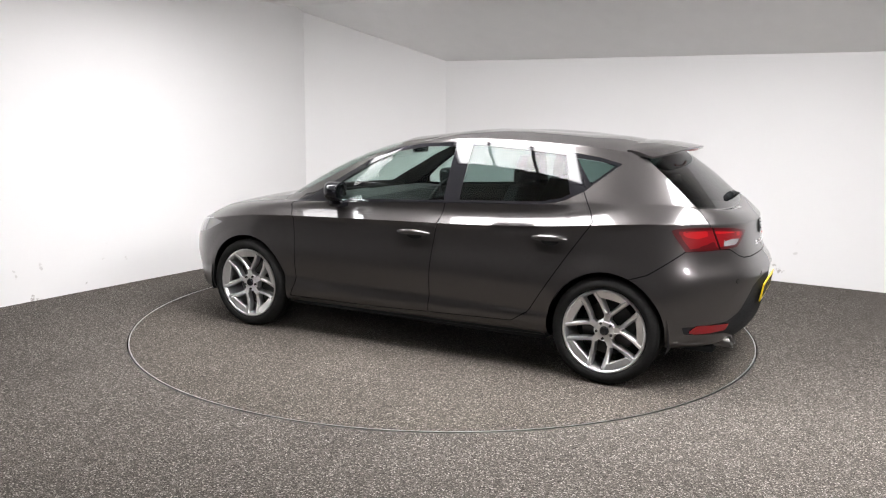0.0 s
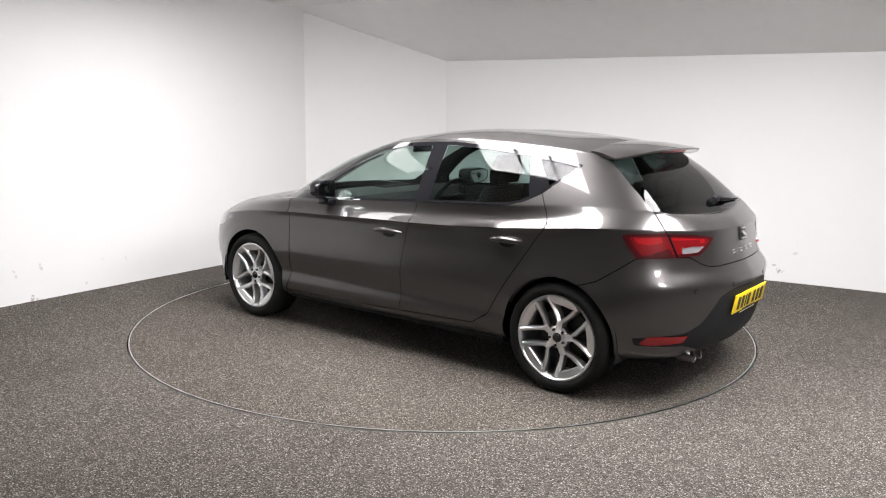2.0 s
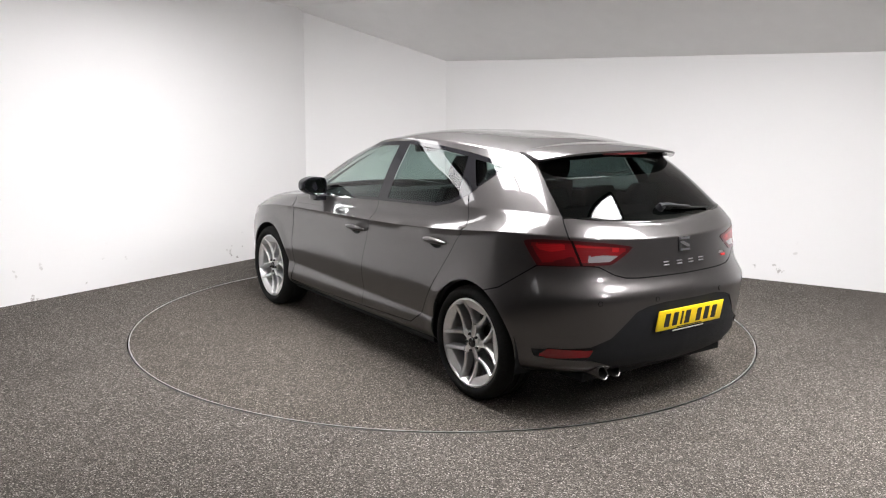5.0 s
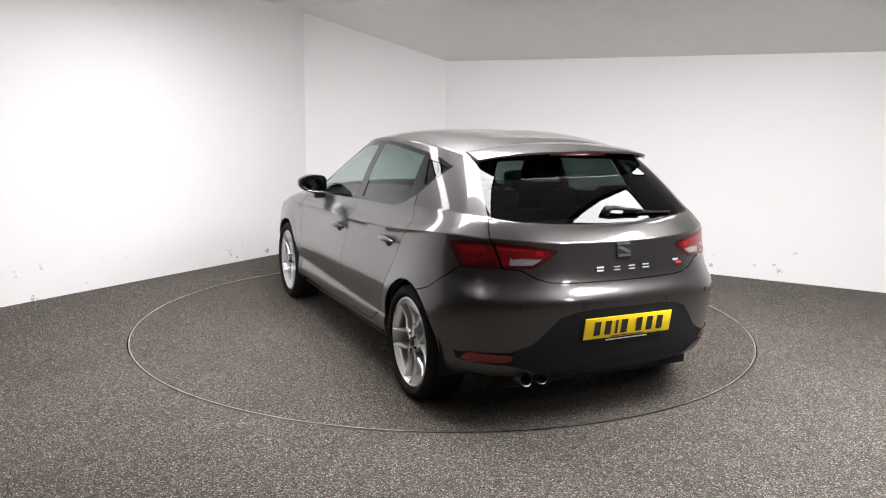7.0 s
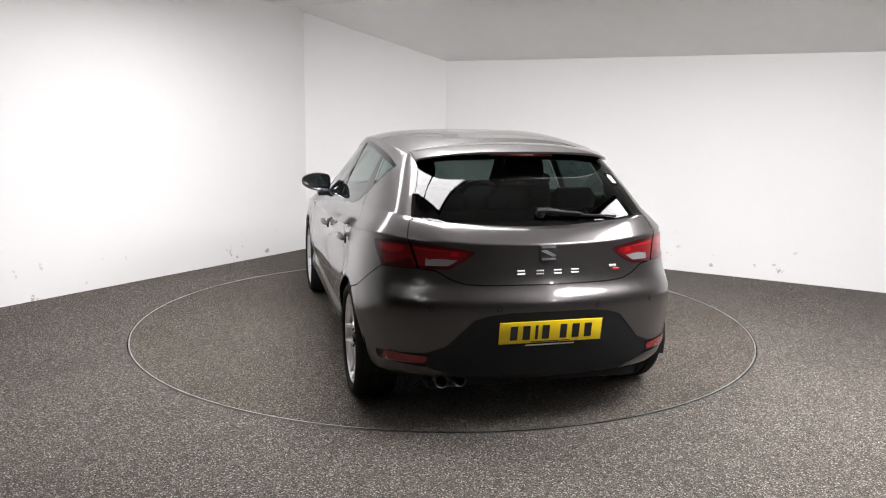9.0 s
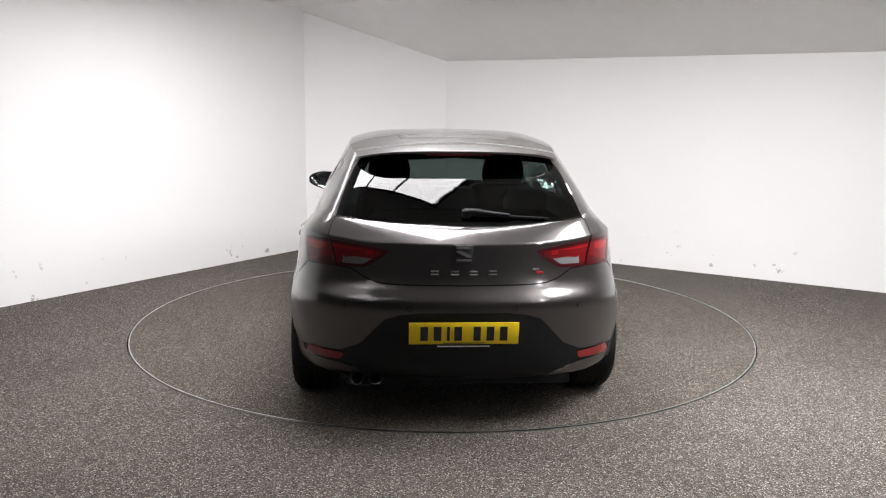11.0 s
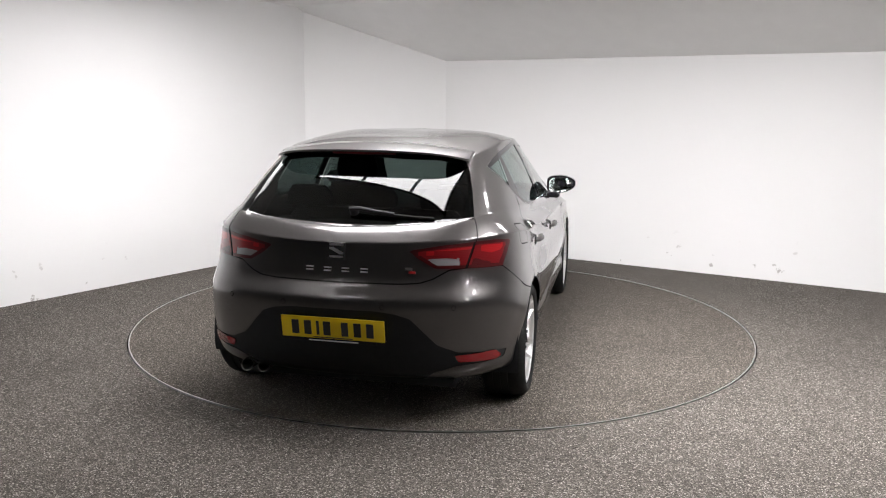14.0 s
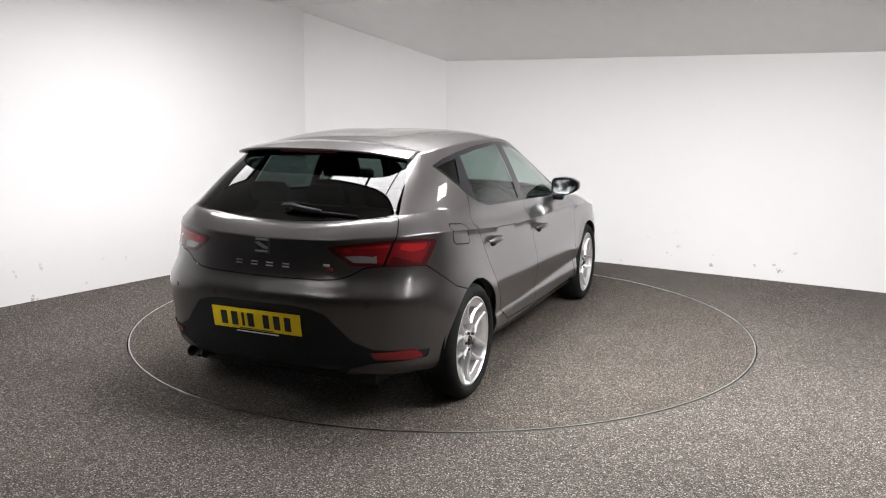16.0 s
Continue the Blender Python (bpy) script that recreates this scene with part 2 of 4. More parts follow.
def room():
    hole = [Vector((math.cos(a) * TABLE_R, math.sin(a) * TABLE_R, 0)) for a in (2 * math.pi * k / 160 for k in range(160))]
    # floor with a round pit for the turntable
    bm = bmesh.new()
    ringv = [bm.verts.new((p.x, p.y, 0)) for p in hole]
    pit = [bm.verts.new((p.x, p.y, -0.06)) for p in hole]
    outer = []
    for k in range(160):
        a = 2 * math.pi * k / 160
        s = 11 / max(abs(math.cos(a)), abs(math.sin(a)))
        outer.append(bm.verts.new((math.cos(a) * s, math.sin(a) * s, 0)))
    mids = [bm.verts.new(((r.co.x * 3 + o.co.x) / 4, (r.co.y * 3 + o.co.y) / 4, 0)) for r, o in zip(ringv, outer)]
    for k in range(160):
        j = (k + 1) % 160
        bm.faces.new((ringv[k], ringv[j], mids[j], mids[k]))
        bm.faces.new((mids[k], mids[j], outer[j], outer[k]))
        bm.faces.new((pit[k], pit[j], ringv[j], ringv[k]))
    bm.faces.new(pit[::-1])
    tagged(part("floor", bm, CARPET, smooth=False), "grey-brown fleck carpet with a round pit for the turntable", "floor", kind="structure")
    n = len(CORNERS)
    for i in range(n):
        a, b = Vector(CORNERS[i]), Vector(CORNERS[(i + 1) % n])
        d = (b - a).normalized()
        out = Vector((-d.y, d.x)) * 0.12
        bm = bmesh.new()
        slab(bm, [a, b, b + out, a + out], -0.02, CEIL + 0.1)
        tagged(part(WALL_NAMES[i], bm, WALL if i in (1, 2, 3, 4) else BACK, smooth=False), WALL_LABELS[i], "wall", kind="structure")
    # unseen dark ceiling, added so the flank reflects no bright board
    bm = bmesh.new()
    slab(bm, [(-9, -11), (9, -11), (9, -4.9), (-9, -4.9)], CEIL, CEIL + 0.1)
    tagged(part("ceiling_dark", bm, BACK, smooth=False), "unseen dark grey ceiling added over the open side of the studio", "ceiling", kind="structure")
    bm = bmesh.new()
    slab(bm, [(-9, -4.9), (9, -4.9), (9, 5), (-9, 5)], CEIL, CEIL + 0.1)
    tagged(part("ceiling", bm, CEILING, smooth=False), "flat white ceiling board over the studio", "ceiling", kind="structure")
    # sloping soffit along the east wall
    a, b = Vector((-3.2, 5.19)), Vector((7.4, -1.02))
    d = (b - a).normalized()
    inn = Vector((d.y, -d.x))
    bm = bmesh.new()
    prof = [(-0.1, 2.035), (1.16, 2.603), (1.16, 2.66), (-0.1, 2.66)]
    ends = []
    for p in (a, b):
        ends.append([bm.verts.new((p.x + inn.x * o, p.y + inn.y * o, z)) for o, z in prof])
    for k in range(4):
        j = (k + 1) % 4
        bm.faces.new((ends[0][k], ends[0][j], ends[1][j], ends[1][k]))
    bm.faces.new(ends[0][::-1])
    bm.faces.new(ends[1])
    tagged(part("sloping_ceiling", bm, CEILING, smooth=False), "sloping white soffit between ceiling and east wall", "ceiling", kind="structure")


TABLE_R = 2.231


def turntable():
    """The carpeted disc with its thin metal edge, flush with the floor."""
    root = new("turntable")
    bm = bmesh.new()
    rim = [(TABLE_R - 0.016) * Vector((math.cos(a), math.sin(a), 0)) for a in (2 * math.pi * k / 160 for k in range(160))]
    top = [bm.verts.new((p.x, p.y, 0.0)) for p in rim]
    low = [bm.verts.new((p.x, p.y, -0.04)) for p in rim]
    c = bm.verts.new((0, 0, 0))
    for k in range(160):
        j = (k + 1) % 160
        bm.faces.new((c, top[k], top[j]))
        bm.faces.new((top[k], low[k], low[j], top[j]))
    bm.faces.new(low)
    part("disc", bm, DISC_CARPET, root, smooth=False)
    bm = bmesh.new()
    segs = 160
    prof = [(TABLE_R - 0.016, 0.0), (TABLE_R - 0.016, 0.003), (TABLE_R - 0.009, 0.003), (TABLE_R - 0.009, -0.03), (TABLE_R - 0.016, -0.03)]
    rings = [[bm.verts.new((r * math.cos(2 * math.pi * k / segs), r * math.sin(2 * math.pi * k / segs), z)) for k in range(segs)] for r, z in prof]
    for r0, r1 in zip(rings, rings[1:] + rings[:1]):
        for k in range(segs):
            bm.faces.new((r0[k], r0[(k + 1) % segs], r1[(k + 1) % segs], r1[k]))
    part("edge_strip", bm, ALU, root, "thin aluminium edge strip")
    return tagged(root, "round carpeted turntable with a thin metal edge", "turntable")


ALONG = Vector((0.863, -0.505))     # the way of the east wall
ACROSS = Vector((0.505, 0.863))


def ceiling_light(u0, u1, v0, v1, parts, mat):
    """A framed lighting panel set square to the east wall: diffusers in a row between dark bars."""
    root = new("ceiling_light")
    c = ALONG * (u0 + u1) / 2 + ACROSS * (v0 + v1) / 2
    root.matrix_world = Matrix.Translation((c.x, c.y, CEIL)) @ Matrix.Rotation(math.atan2(ALONG.y, ALONG.x), 4, "Z")
    hx, hy = (u1 - u0) / 2, (v1 - v0) / 2
    step = 2 * hx / parts
    for k in range(parts):
        bm = bmesh.new()
        box(bm, (-hx + step * k + 0.016, -hy, -0.036), (-hx + step * (k + 1) - 0.016, hy, -0.03))
        part("diffuser", bm, mat, root, smooth=False)
    for k in range(1, parts):
        bm = bmesh.new()
        box(bm, (-hx + step * k - 0.016, -hy, -0.05), (-hx + step * k + 0.016, hy, -0.001))
        part("bar", bm, BLACK, root, smooth=False)
    for lo, hi in (((-hx - 0.03, -hy - 0.03), (-hx, hy + 0.03)), ((hx, -hy - 0.03), (hx + 0.03, hy + 0.03)), ((-hx, -hy - 0.03), (hx, -hy)), ((-hx, hy), (hx, hy + 0.03))):
        bm = bmesh.new()
        box(bm, (*lo, -0.05), (*hi, -0.001))
        part("frame", bm, BLACK, root, smooth=False)
    label = "wide glowing ceiling light in three parts between dark bars" if parts > 1 else "narrow glowing ceiling light in a dark frame"
    return tagged(root, label, "ceiling light", group="ceiling lights")


def fill_lamp(eye, aim, flap, mat):
    """An added fill lamp, tall and narrow, hung under the ceiling out of view, its barn doors keeping its light on a
    wall. flap: the side of the long door.
    """
    root = new("fill_lamp")
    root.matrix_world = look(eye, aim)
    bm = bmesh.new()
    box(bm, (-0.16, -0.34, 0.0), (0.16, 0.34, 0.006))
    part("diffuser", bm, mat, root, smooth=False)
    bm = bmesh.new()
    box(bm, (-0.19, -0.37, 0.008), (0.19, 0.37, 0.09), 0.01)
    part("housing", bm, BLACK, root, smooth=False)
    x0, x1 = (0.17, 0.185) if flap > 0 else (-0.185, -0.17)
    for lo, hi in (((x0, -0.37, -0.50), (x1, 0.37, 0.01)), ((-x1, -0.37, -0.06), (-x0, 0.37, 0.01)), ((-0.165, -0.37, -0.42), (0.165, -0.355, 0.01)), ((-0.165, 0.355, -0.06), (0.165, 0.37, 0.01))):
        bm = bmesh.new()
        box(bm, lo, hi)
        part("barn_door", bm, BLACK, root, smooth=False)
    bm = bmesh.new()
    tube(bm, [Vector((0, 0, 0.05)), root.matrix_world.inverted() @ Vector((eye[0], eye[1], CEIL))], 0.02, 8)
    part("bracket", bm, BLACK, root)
    return tagged(root, "tall unseen fill lamp with barn doors, added to light the white wall", "studio lamp", group="wall washer lamps")


def lights():
    for u0, u1 in ((-0.39, 1.04), (2.30, 3.73)):
        ceiling_light(u0, u1, -1.78, 0.13, 3, PANEL)
    ceiling_light(-1.95, -1.50, -1.78, 0.13, 1, STRIP)
    ceiling_light(1.84, 2.06, 0.75, 1.30, 1, PANEL)
    # unseen fill lamps, added to brighten the west, east and north walls
    fill_lamp((-1.5, -4.6, 2.15), (-3.1, 0.4, 1.5), 1, FAR_FILL)
    fill_lamp((-1.9, -4.3, 2.15), (-2.1, 2.1, 1.6), 1, FAR_FILL)
    fill_lamp((3.4, -3.6, 2.15), (3.0, 1.6, 1.4), -1, FILL)
    fill_lamp((2.3, -4.3, 2.15), (-0.7, 3.2, 2.0), -1, FAR_FILL)


room()
table = turntable()
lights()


# --- body surface: a net of 13 rings (underside to roof spine), front centre to rear centre ---
OUTLINE = [(2.08, 0), (2.06, .36), (1.96, .65), (1.71, .825), (1.30, .868), (.86, .872), (.2, .875), (-.45, .878),
           (-.98, .876), (-1.34, .88), (-1.66, .834), (-1.90, .662), (-2.03, .36), (-2.068, 0)]


def ring(heights, insets):
    """A ring of the lower body: the outline moved inwards by the insets, at the heights."""
    pts = np.array(OUTLINE)
    ext = np.vstack([pts[1] * (1, -1), pts, pts[-2] * (1, -1)])
    tan = ext[2:] - ext[:-2]
    nor = np.stack([-tan[:, 1], tan[:, 0]], 1)
    nor /= np.linalg.norm(nor, axis=1)[:, None]
    xy = pts + nor * np.array(insets)[:, None]
    xy[0, 1] = xy[-1, 1] = 0
    return np.column_stack([xy, heights])


def spline(knots, pts, query):
    """Natural cubic spline through pts (n, k) at the knots, read at query."""
    n = len(knots)
    if n == 2:
        f = ((query - knots[0]) / (knots[1] - knots[0]))[:, None]
        return pts[0] * (1 - f) + pts[1] * f
    h = np.diff(knots)
    a = np.eye(n)
    b = np.zeros(pts.shape)
    for i in range(1, n - 1):
        a[i, i - 1], a[i, i], a[i, i + 1] = h[i - 1], 2 * (h[i - 1] + h[i]), h[i]
        b[i] = 6 * ((pts[i + 1] - pts[i]) / h[i] - (pts[i] - pts[i - 1]) / h[i - 1])
    m = np.linalg.solve(a, b)
    i = np.clip(np.searchsorted(knots, query, side="right") - 1, 0, n - 2)
    d0, d1, hh = (query - knots[i])[:, None], (knots[i + 1] - query)[:, None], h[i][:, None]
    return (m[i] * d1 ** 3 + m[i + 1] * d0 ** 3) / (6 * hh) + (pts[i] / hh - m[i] * hh / 6) * d1 + (pts[i + 1] / hh - m[i + 1] * hh / 6) * d0


RINGS = [
    ring([.17, .17, .17, .18, .20, .20, .205, .21, .22, .225, .235, .24, .245, .245],
         [.14, .14, .13, .12, .10, .10, .10, .10, .10, .10, .10, .10, .11, .11]),
    ring([.21, .21, .21, .23, .245, .25, .255, .262, .27, .275, .28, .28, .285, .285],
         [.06, .06, .06, .04, .03, .03, .03, .03, .03, .03, .03, .045, .06, .065]),
    ring([.28, .28, .28, .30, .315, .32, .325, .335, .345, .35, .36, .365, .365, .365],
         [.03, .03, .03, .015, .01, .010, .010, .010, .008, .006, .012, .02, .028, .03]),
    ring([.38, .38, .38, .39, .40, .40, .395, .39, .385, .40, .43, .45, .455, .455],
         [.015, .015, .015, .012, .020, .024, .024, .022, .016, .006, .005, .01, .01, .01]),
    ring([.52, .52, .53, .55, .57, .58, .58, .58, .58, .58, .60, .64, .65, .65], [0] * 14),
    ring([.64, .64, .645, .66, .69, .70, .71, .72, .735, .75, .75, .735, .73, .73],
         [.02, .02, .02, .012, .012, .022, .025, .027, .027, .027, .034, .040, .042, .042]),
    ring([.715, .715, .72, .745, .80, .822, .842, .86, .892, .925, .945, .94, .925, .92],
         [.06, .06, .06, .035, .018, .026, .028, .029, .031, .042, .062, .073, .075, .075]),
    ring([.80, .80, .80, .810, .836, .853, .873, .892, .921, .953, .978, .98, .965, .955],
         [.25, .25, .22, .14, .062, .060, .061, .064, .066, .076, .094, .107, .12, .12]),
    np.array([(1.22, 0, .95), (1.20, .30, .945), (1.13, .57, .93), (1.00, .70, .915), (.83, .755, .925), (.58, .775, .935), (.20, .785, .955),
              (-.35, .79, .985), (-.85, .785, 1.01), (-1.25, .755, 1.035), (-1.55, .70, 1.04), (-1.74, .60, 1.03), (-1.835, .34, 1.0), (-1.86, 0, .985)]),
    np.array([(.78, 0, 1.19), (.77, .28, 1.185), (.70, .50, 1.165), (.60, .61, 1.13), (.48, .665, 1.12), (.34, .69, 1.13), (.02, .705, 1.15),
              (-.38, .712, 1.17), (-.80, .705, 1.175), (-1.17, .675, 1.185), (-1.42, .63, 1.18), (-1.575, .55, 1.175), (-1.648, .32, 1.172), (-1.668, 0, 1.168)]),
    np.array([(.28, 0, 1.365), (.26, .25, 1.36), (.20, .45, 1.345), (.12, .55, 1.335), (.02, .577, 1.345), (-.08, .587, 1.357), (-.22, .597, 1.367),
              (-.45, .60, 1.372), (-.80, .595, 1.362), (-1.08, .58, 1.343), (-1.25, .555, 1.325), (-1.36, .51, 1.315), (-1.42, .3, 1.33), (-1.44, 0, 1.335)]),
    np.array([(-.02, 0, 1.40), (-.03, .2, 1.399), (-.06, .36, 1.392), (-.10, .43, 1.389), (-.16, .46, 1.392), (-.24, .47, 1.398), (-.34, .475, 1.404),
              (-.5, .48, 1.406), (-.78, .475, 1.396), (-1.0, .46, 1.381), (-1.14, .43, 1.368), (-1.22, .38, 1.363), (-1.26, .22, 1.370), (-1.28, 0, 1.373)]),
    np.array([(-.25 - .8 * k / 13, 0, 1.421 - .026 * (k / 13) ** 2) for k in range(14)]),
]
CREASED = (0, 3, 6, 8, 10, 12)


def body_grid(nu, nv):
    """The left half of the body as a grid of points [ring way][round way]."""
    net = np.array(RINGS)
    along = np.concatenate([[0], np.cumsum(np.linalg.norm(np.diff(net[4], axis=0), axis=1))])
    q = np.linspace(0, along[-1], nu)
    net = np.array([spline(along, r, q) for r in net])
    up = np.concatenate([[0], np.cumsum(np.linalg.norm(np.diff(net, axis=0), axis=2)[:, nu // 4:].mean(axis=1))])
    rows, hard = [], []
    for a, b in zip(CREASED, CREASED[1:]):
        n = max(3, round(nv * (up[b] - up[a]) / up[-1]))
        qq = np.linspace(up[a], up[b], n + 1)
        if b == 6:
            qq[-2] = up[b] - 0.006
        if a == 6:
            qq[1] = up[a] + 0.006
        qq = qq[(a > 0):]
        flat = net[a:b + 1].reshape(b - a + 1, -1)
        rows.append(spline(up[a:b + 1], flat, qq).reshape(len(qq), nu, 3))
        hard.append(sum(len(r) for r in rows) - 1)
    g = np.concatenate(rows)
    g[:, 0, 1] = g[:, -1, 1] = 0
    g[-1, :, 1] = 0
    return g, hard[:-1]


def net_normals(g, hard):
    """Outward normals of the half body's net, evened out along the panels but not across the folds (rows in hard)."""
    wide = np.concatenate([g[:, 8:0:-1] * (1, -1, 1), g, g[:, -2:-10:-1] * (1, -1, 1)], axis=1)
    roof = wide[-2:-10:-1] * (1, -1, 1)
    wide = np.concatenate([wide, roof], axis=0)
    n = np.cross(np.gradient(wide, axis=1), np.gradient(wide, axis=0))
    n /= np.linalg.norm(n, axis=2)[:, :, None] + 1e-12
    fold = np.zeros(len(wide), bool)
    for h in hard:
        fold[max(h - 1, 0):h + 2] = True
    for _ in range(5):
        m = n.copy()
        m[:, 1:-1] = (n[:, :-2] + 2 * n[:, 1:-1] + n[:, 2:]) / 4
        k = m.copy()
        k[1:-1] = (m[:-2] + 2 * m[1:-1] + m[2:]) / 4
        k[fold] = m[fold]
        n = k / (np.linalg.norm(k, axis=2)[:, :, None] + 1e-12)
    n = n[:len(g), 8:8 + g.shape[1]].copy()
    n[:, 0, 1] = n[:, -1, 1] = 0
    n[-1, :, 1] = 0
    if np.sum(n * (g - np.array([-.1, 0, .6]))) < 0:
        n = -n
    return n


POLE = -1.30       # upright axis round which the rear end is laid out
FPOLE = 1.20
ARCHES = ((1.305, 0.312), (-1.30, 0.312))
DEG = 0.0126       # metres along the rear skin for a degree


def poly_distance(pts, poly):
    """Signed distance of 2D points to a closed outline, negative inside."""
    pts, poly = np.asarray(pts), np.asarray(poly, float)
    best, inside = np.full(len(pts), 1e9), np.zeros(len(pts), bool)
    for a, b in zip(poly, np.roll(poly, -1, axis=0)):
        d = b - a
        t = np.clip(((pts - a) @ d) / (d @ d), 0, 1)
        best = np.minimum(best, np.linalg.norm(pts - a - t[:, None] * d, axis=1))
        if a[1] != b[1]:
            cross = (a[1] > pts[:, 1]) != (b[1] > pts[:, 1])
            inside ^= cross & (pts[:, 0] < (b[0] - a[0]) * (pts[:, 1] - a[1]) / (b[1] - a[1]) + a[0])
    return np.where(inside, -best, best)


def side_chart(co):
    return co[:, [0, 2]], (co[:, 1] > 0.45) & (co[:, 2] < 1.40)


def rear_chart(co):
    phi = np.degrees(np.arctan2(co[:, 1], -(co[:, 0] - POLE)))
    return np.column_stack([phi * DEG, co[:, 2]]), co[:, 0] < POLE + 0.12


def nose_chart(co):
    phi = np.degrees(np.arctan2(co[:, 1], co[:, 0] - FPOLE))
    return np.column_stack([phi * DEG, co[:, 2]]), co[:, 0] > FPOLE


def screen_chart(co):
    return co[:, [1, 2]], (co[:, 0] > 0.0) & (co[:, 2] > 0.9)


def hood_chart(co):
    return co[:, [0, 1]], (co[:, 0] > 0.95) & (co[:, 2] > 0.74)


def rear(*pts):
    return [(a * DEG, z) for a, z in pts]


B_LINE = [(-.165, .33), (-.185, .69), (-.205, .835), (-.24, .985)]
REGIONS = {
    "window_surround": (side_chart, [(.975, .906), (.83, .922), (.57, .933), (-.24, .979), (-.88, 1.007), (-1.01, 1.038), (-1.115, 1.092), (-1.298, 1.252),
                                     (-1.165, 1.285), (-.976, 1.313), (-.707, 1.338), (-.402, 1.354), (-.199, 1.348), (.02, 1.331), (.235, 1.297), (.445, 1.21), (.655, 1.073), (.83, .972)]),
    "front_window": (side_chart, [(.70, .951), (.57, .951), (-.225, .995), (-.232, 1.322), (.0, 1.312), (.21, 1.275), (.41, 1.19), (.60, 1.068), (.69, 1.0)]),
    "rear_window": (side_chart, [(-.335, 1.001), (-.87, 1.025), (-.985, 1.048), (-1.035, 1.074), (-.965, 1.29), (-.70, 1.315), (-.42, 1.332), (-.352, 1.333)]),
    "quarter_window": (side_chart, [(-1.035, 1.277), (-1.145, 1.135), (-1.266, 1.244), (-1.15, 1.264)]),
    "front_door": (side_chart, [(.93, .262), (.885, .37), (.875, .58), (.905, .80), (.965, .90), (.9, .96), (-.2, 1.2)] + B_LINE[::-1] + [(-.165, .288), (.25, .27)]),
    "rear_door": (side_chart, [(-.165, .288)] + B_LINE + [(-.2, 1.2), (-1.0, 1.2), (-1.115, 1.09), (-1.165, 1.0), (-1.20, .924), (-1.062, .726), (-.935, .526), (-.839, .378), (-.733, .306)]),
    "rear_screen": (rear_chart, rear((-20, .986), (12, .990), (29, .999), (45, 1.014), (55, 1.026), (60.4, 1.109), (67.6, 1.196), (78, 1.293), (70, 1.31), (-20, 1.33))),
    "tailgate": (rear_chart, rear((-20, .731), (25, .732), (31, .737), (35.5, .755), (41, .795), (47, .806), (51.5, .935), (54.8, 1.024), (45, 1.03), (-20, 1.03))),
    "bumper": (rear_chart, rear((-20, .731), (25, .732), (31, .737), (35.5, .755), (41, .795), (47, .803), (61.5, .797), (75, .662), (88, .60), (100, .1), (-20, .1))),
    "lamp": (rear_chart, rear((67.2, .916), (64.8, .86), (61.5, .797), (47, .801), (36.5, .804), (31, .85), (27.6, .888), (33, .9), (40, .914), (52, .926), (60, .926))),
    "lamp_core": (rear_chart, rear((64.5, .906), (62.8, .86), (60, .81), (47, .813), (37.2, .816), (32.5, .855), (30, .886), (34, .892), (41, .903), (52, .914), (60, .915))),
    "lamp_bright": (rear_chart, rear((63, .902), (53, .908), (52.4, .880), (57, .866), (61.5, .875))),
    "lamp_line": (rear_chart, rear((50, .905), (41, .894), (33, .884), (33.5, .874), (41, .882), (49.6, .892))),
    "lamp_clear": (rear_chart, rear((45.2, .816), (37, .819), (33.8, .848), (40, .853), (44.6, .846))),
    "lamp_dark": (rear_chart, rear((58.5, .812), (48.6, .816), (49.8, .85))),
    "valance": (rear_chart, rear((-20, .613), (15, .608), (22, .596), (27, .572), (36, .44), (43, .397), (62, .377), (61, .338), (43, .325), (36, .29), (32, .2), (-20, .2))),
    "reflector": (rear_chart, rear((59.5, .352), (56.5, .388), (41.8, .383), (43.3, .347), (57, .336))),
    "windscreen": (screen_chart, [(-.1, .972), (.5, .955), (.64, .957), (.585, 1.12), (.495, 1.32), (.25, 1.352), (-.1, 1.357)]),
    "bonnet": (hood_chart, [(1.16, -.1), (1.15, .5), (1.09, .68), (1.45, .68), (1.75, .62), (1.88, .45), (1.93, -.1)]),
    "headlamp": (nose_chart, rear((30, .64), (36, .71), (60, .755), (68, .735), (58, .66), (42, .61))),
    "grille": (nose_chart, rear((-20, .42), (24, .42), (30, .56), (24, .64), (-20, .645))),
    "fuel_flap": (side_chart, [(-1.34, .855), (-1.48, .87), (-1.50, .885), (-1.495, .96), (-1.475, .972), (-1.345, .958), (-1.325, .945), (-1.325, .87)]),
    "lamp_split": (rear_chart, rear((47, .79), (46.1, .79), (50.7, .94), (51.6, .94))),
}
SEAMED = ("front_door", "rear_door", "tailgate", "bumper", "bonnet", "fuel_flap")


def region_value(name, co):
    chart, outline = REGIONS[name]
    q, ok = chart(co)
    f = np.full(len(co), 9.0)
    if ok.any():
        f[ok] = poly_distance(q[ok], outline)
    return f


def arch_value(co):
    f = np.full(len(co), 9.0)
    ok = co[:, 1] > 0.5
    for x, z in ARCHES:
        f[ok] = np.minimum(f[ok], np.hypot((co[ok, 0] - x) / 0.985, co[ok, 2] - z) - 0.347)
    return f


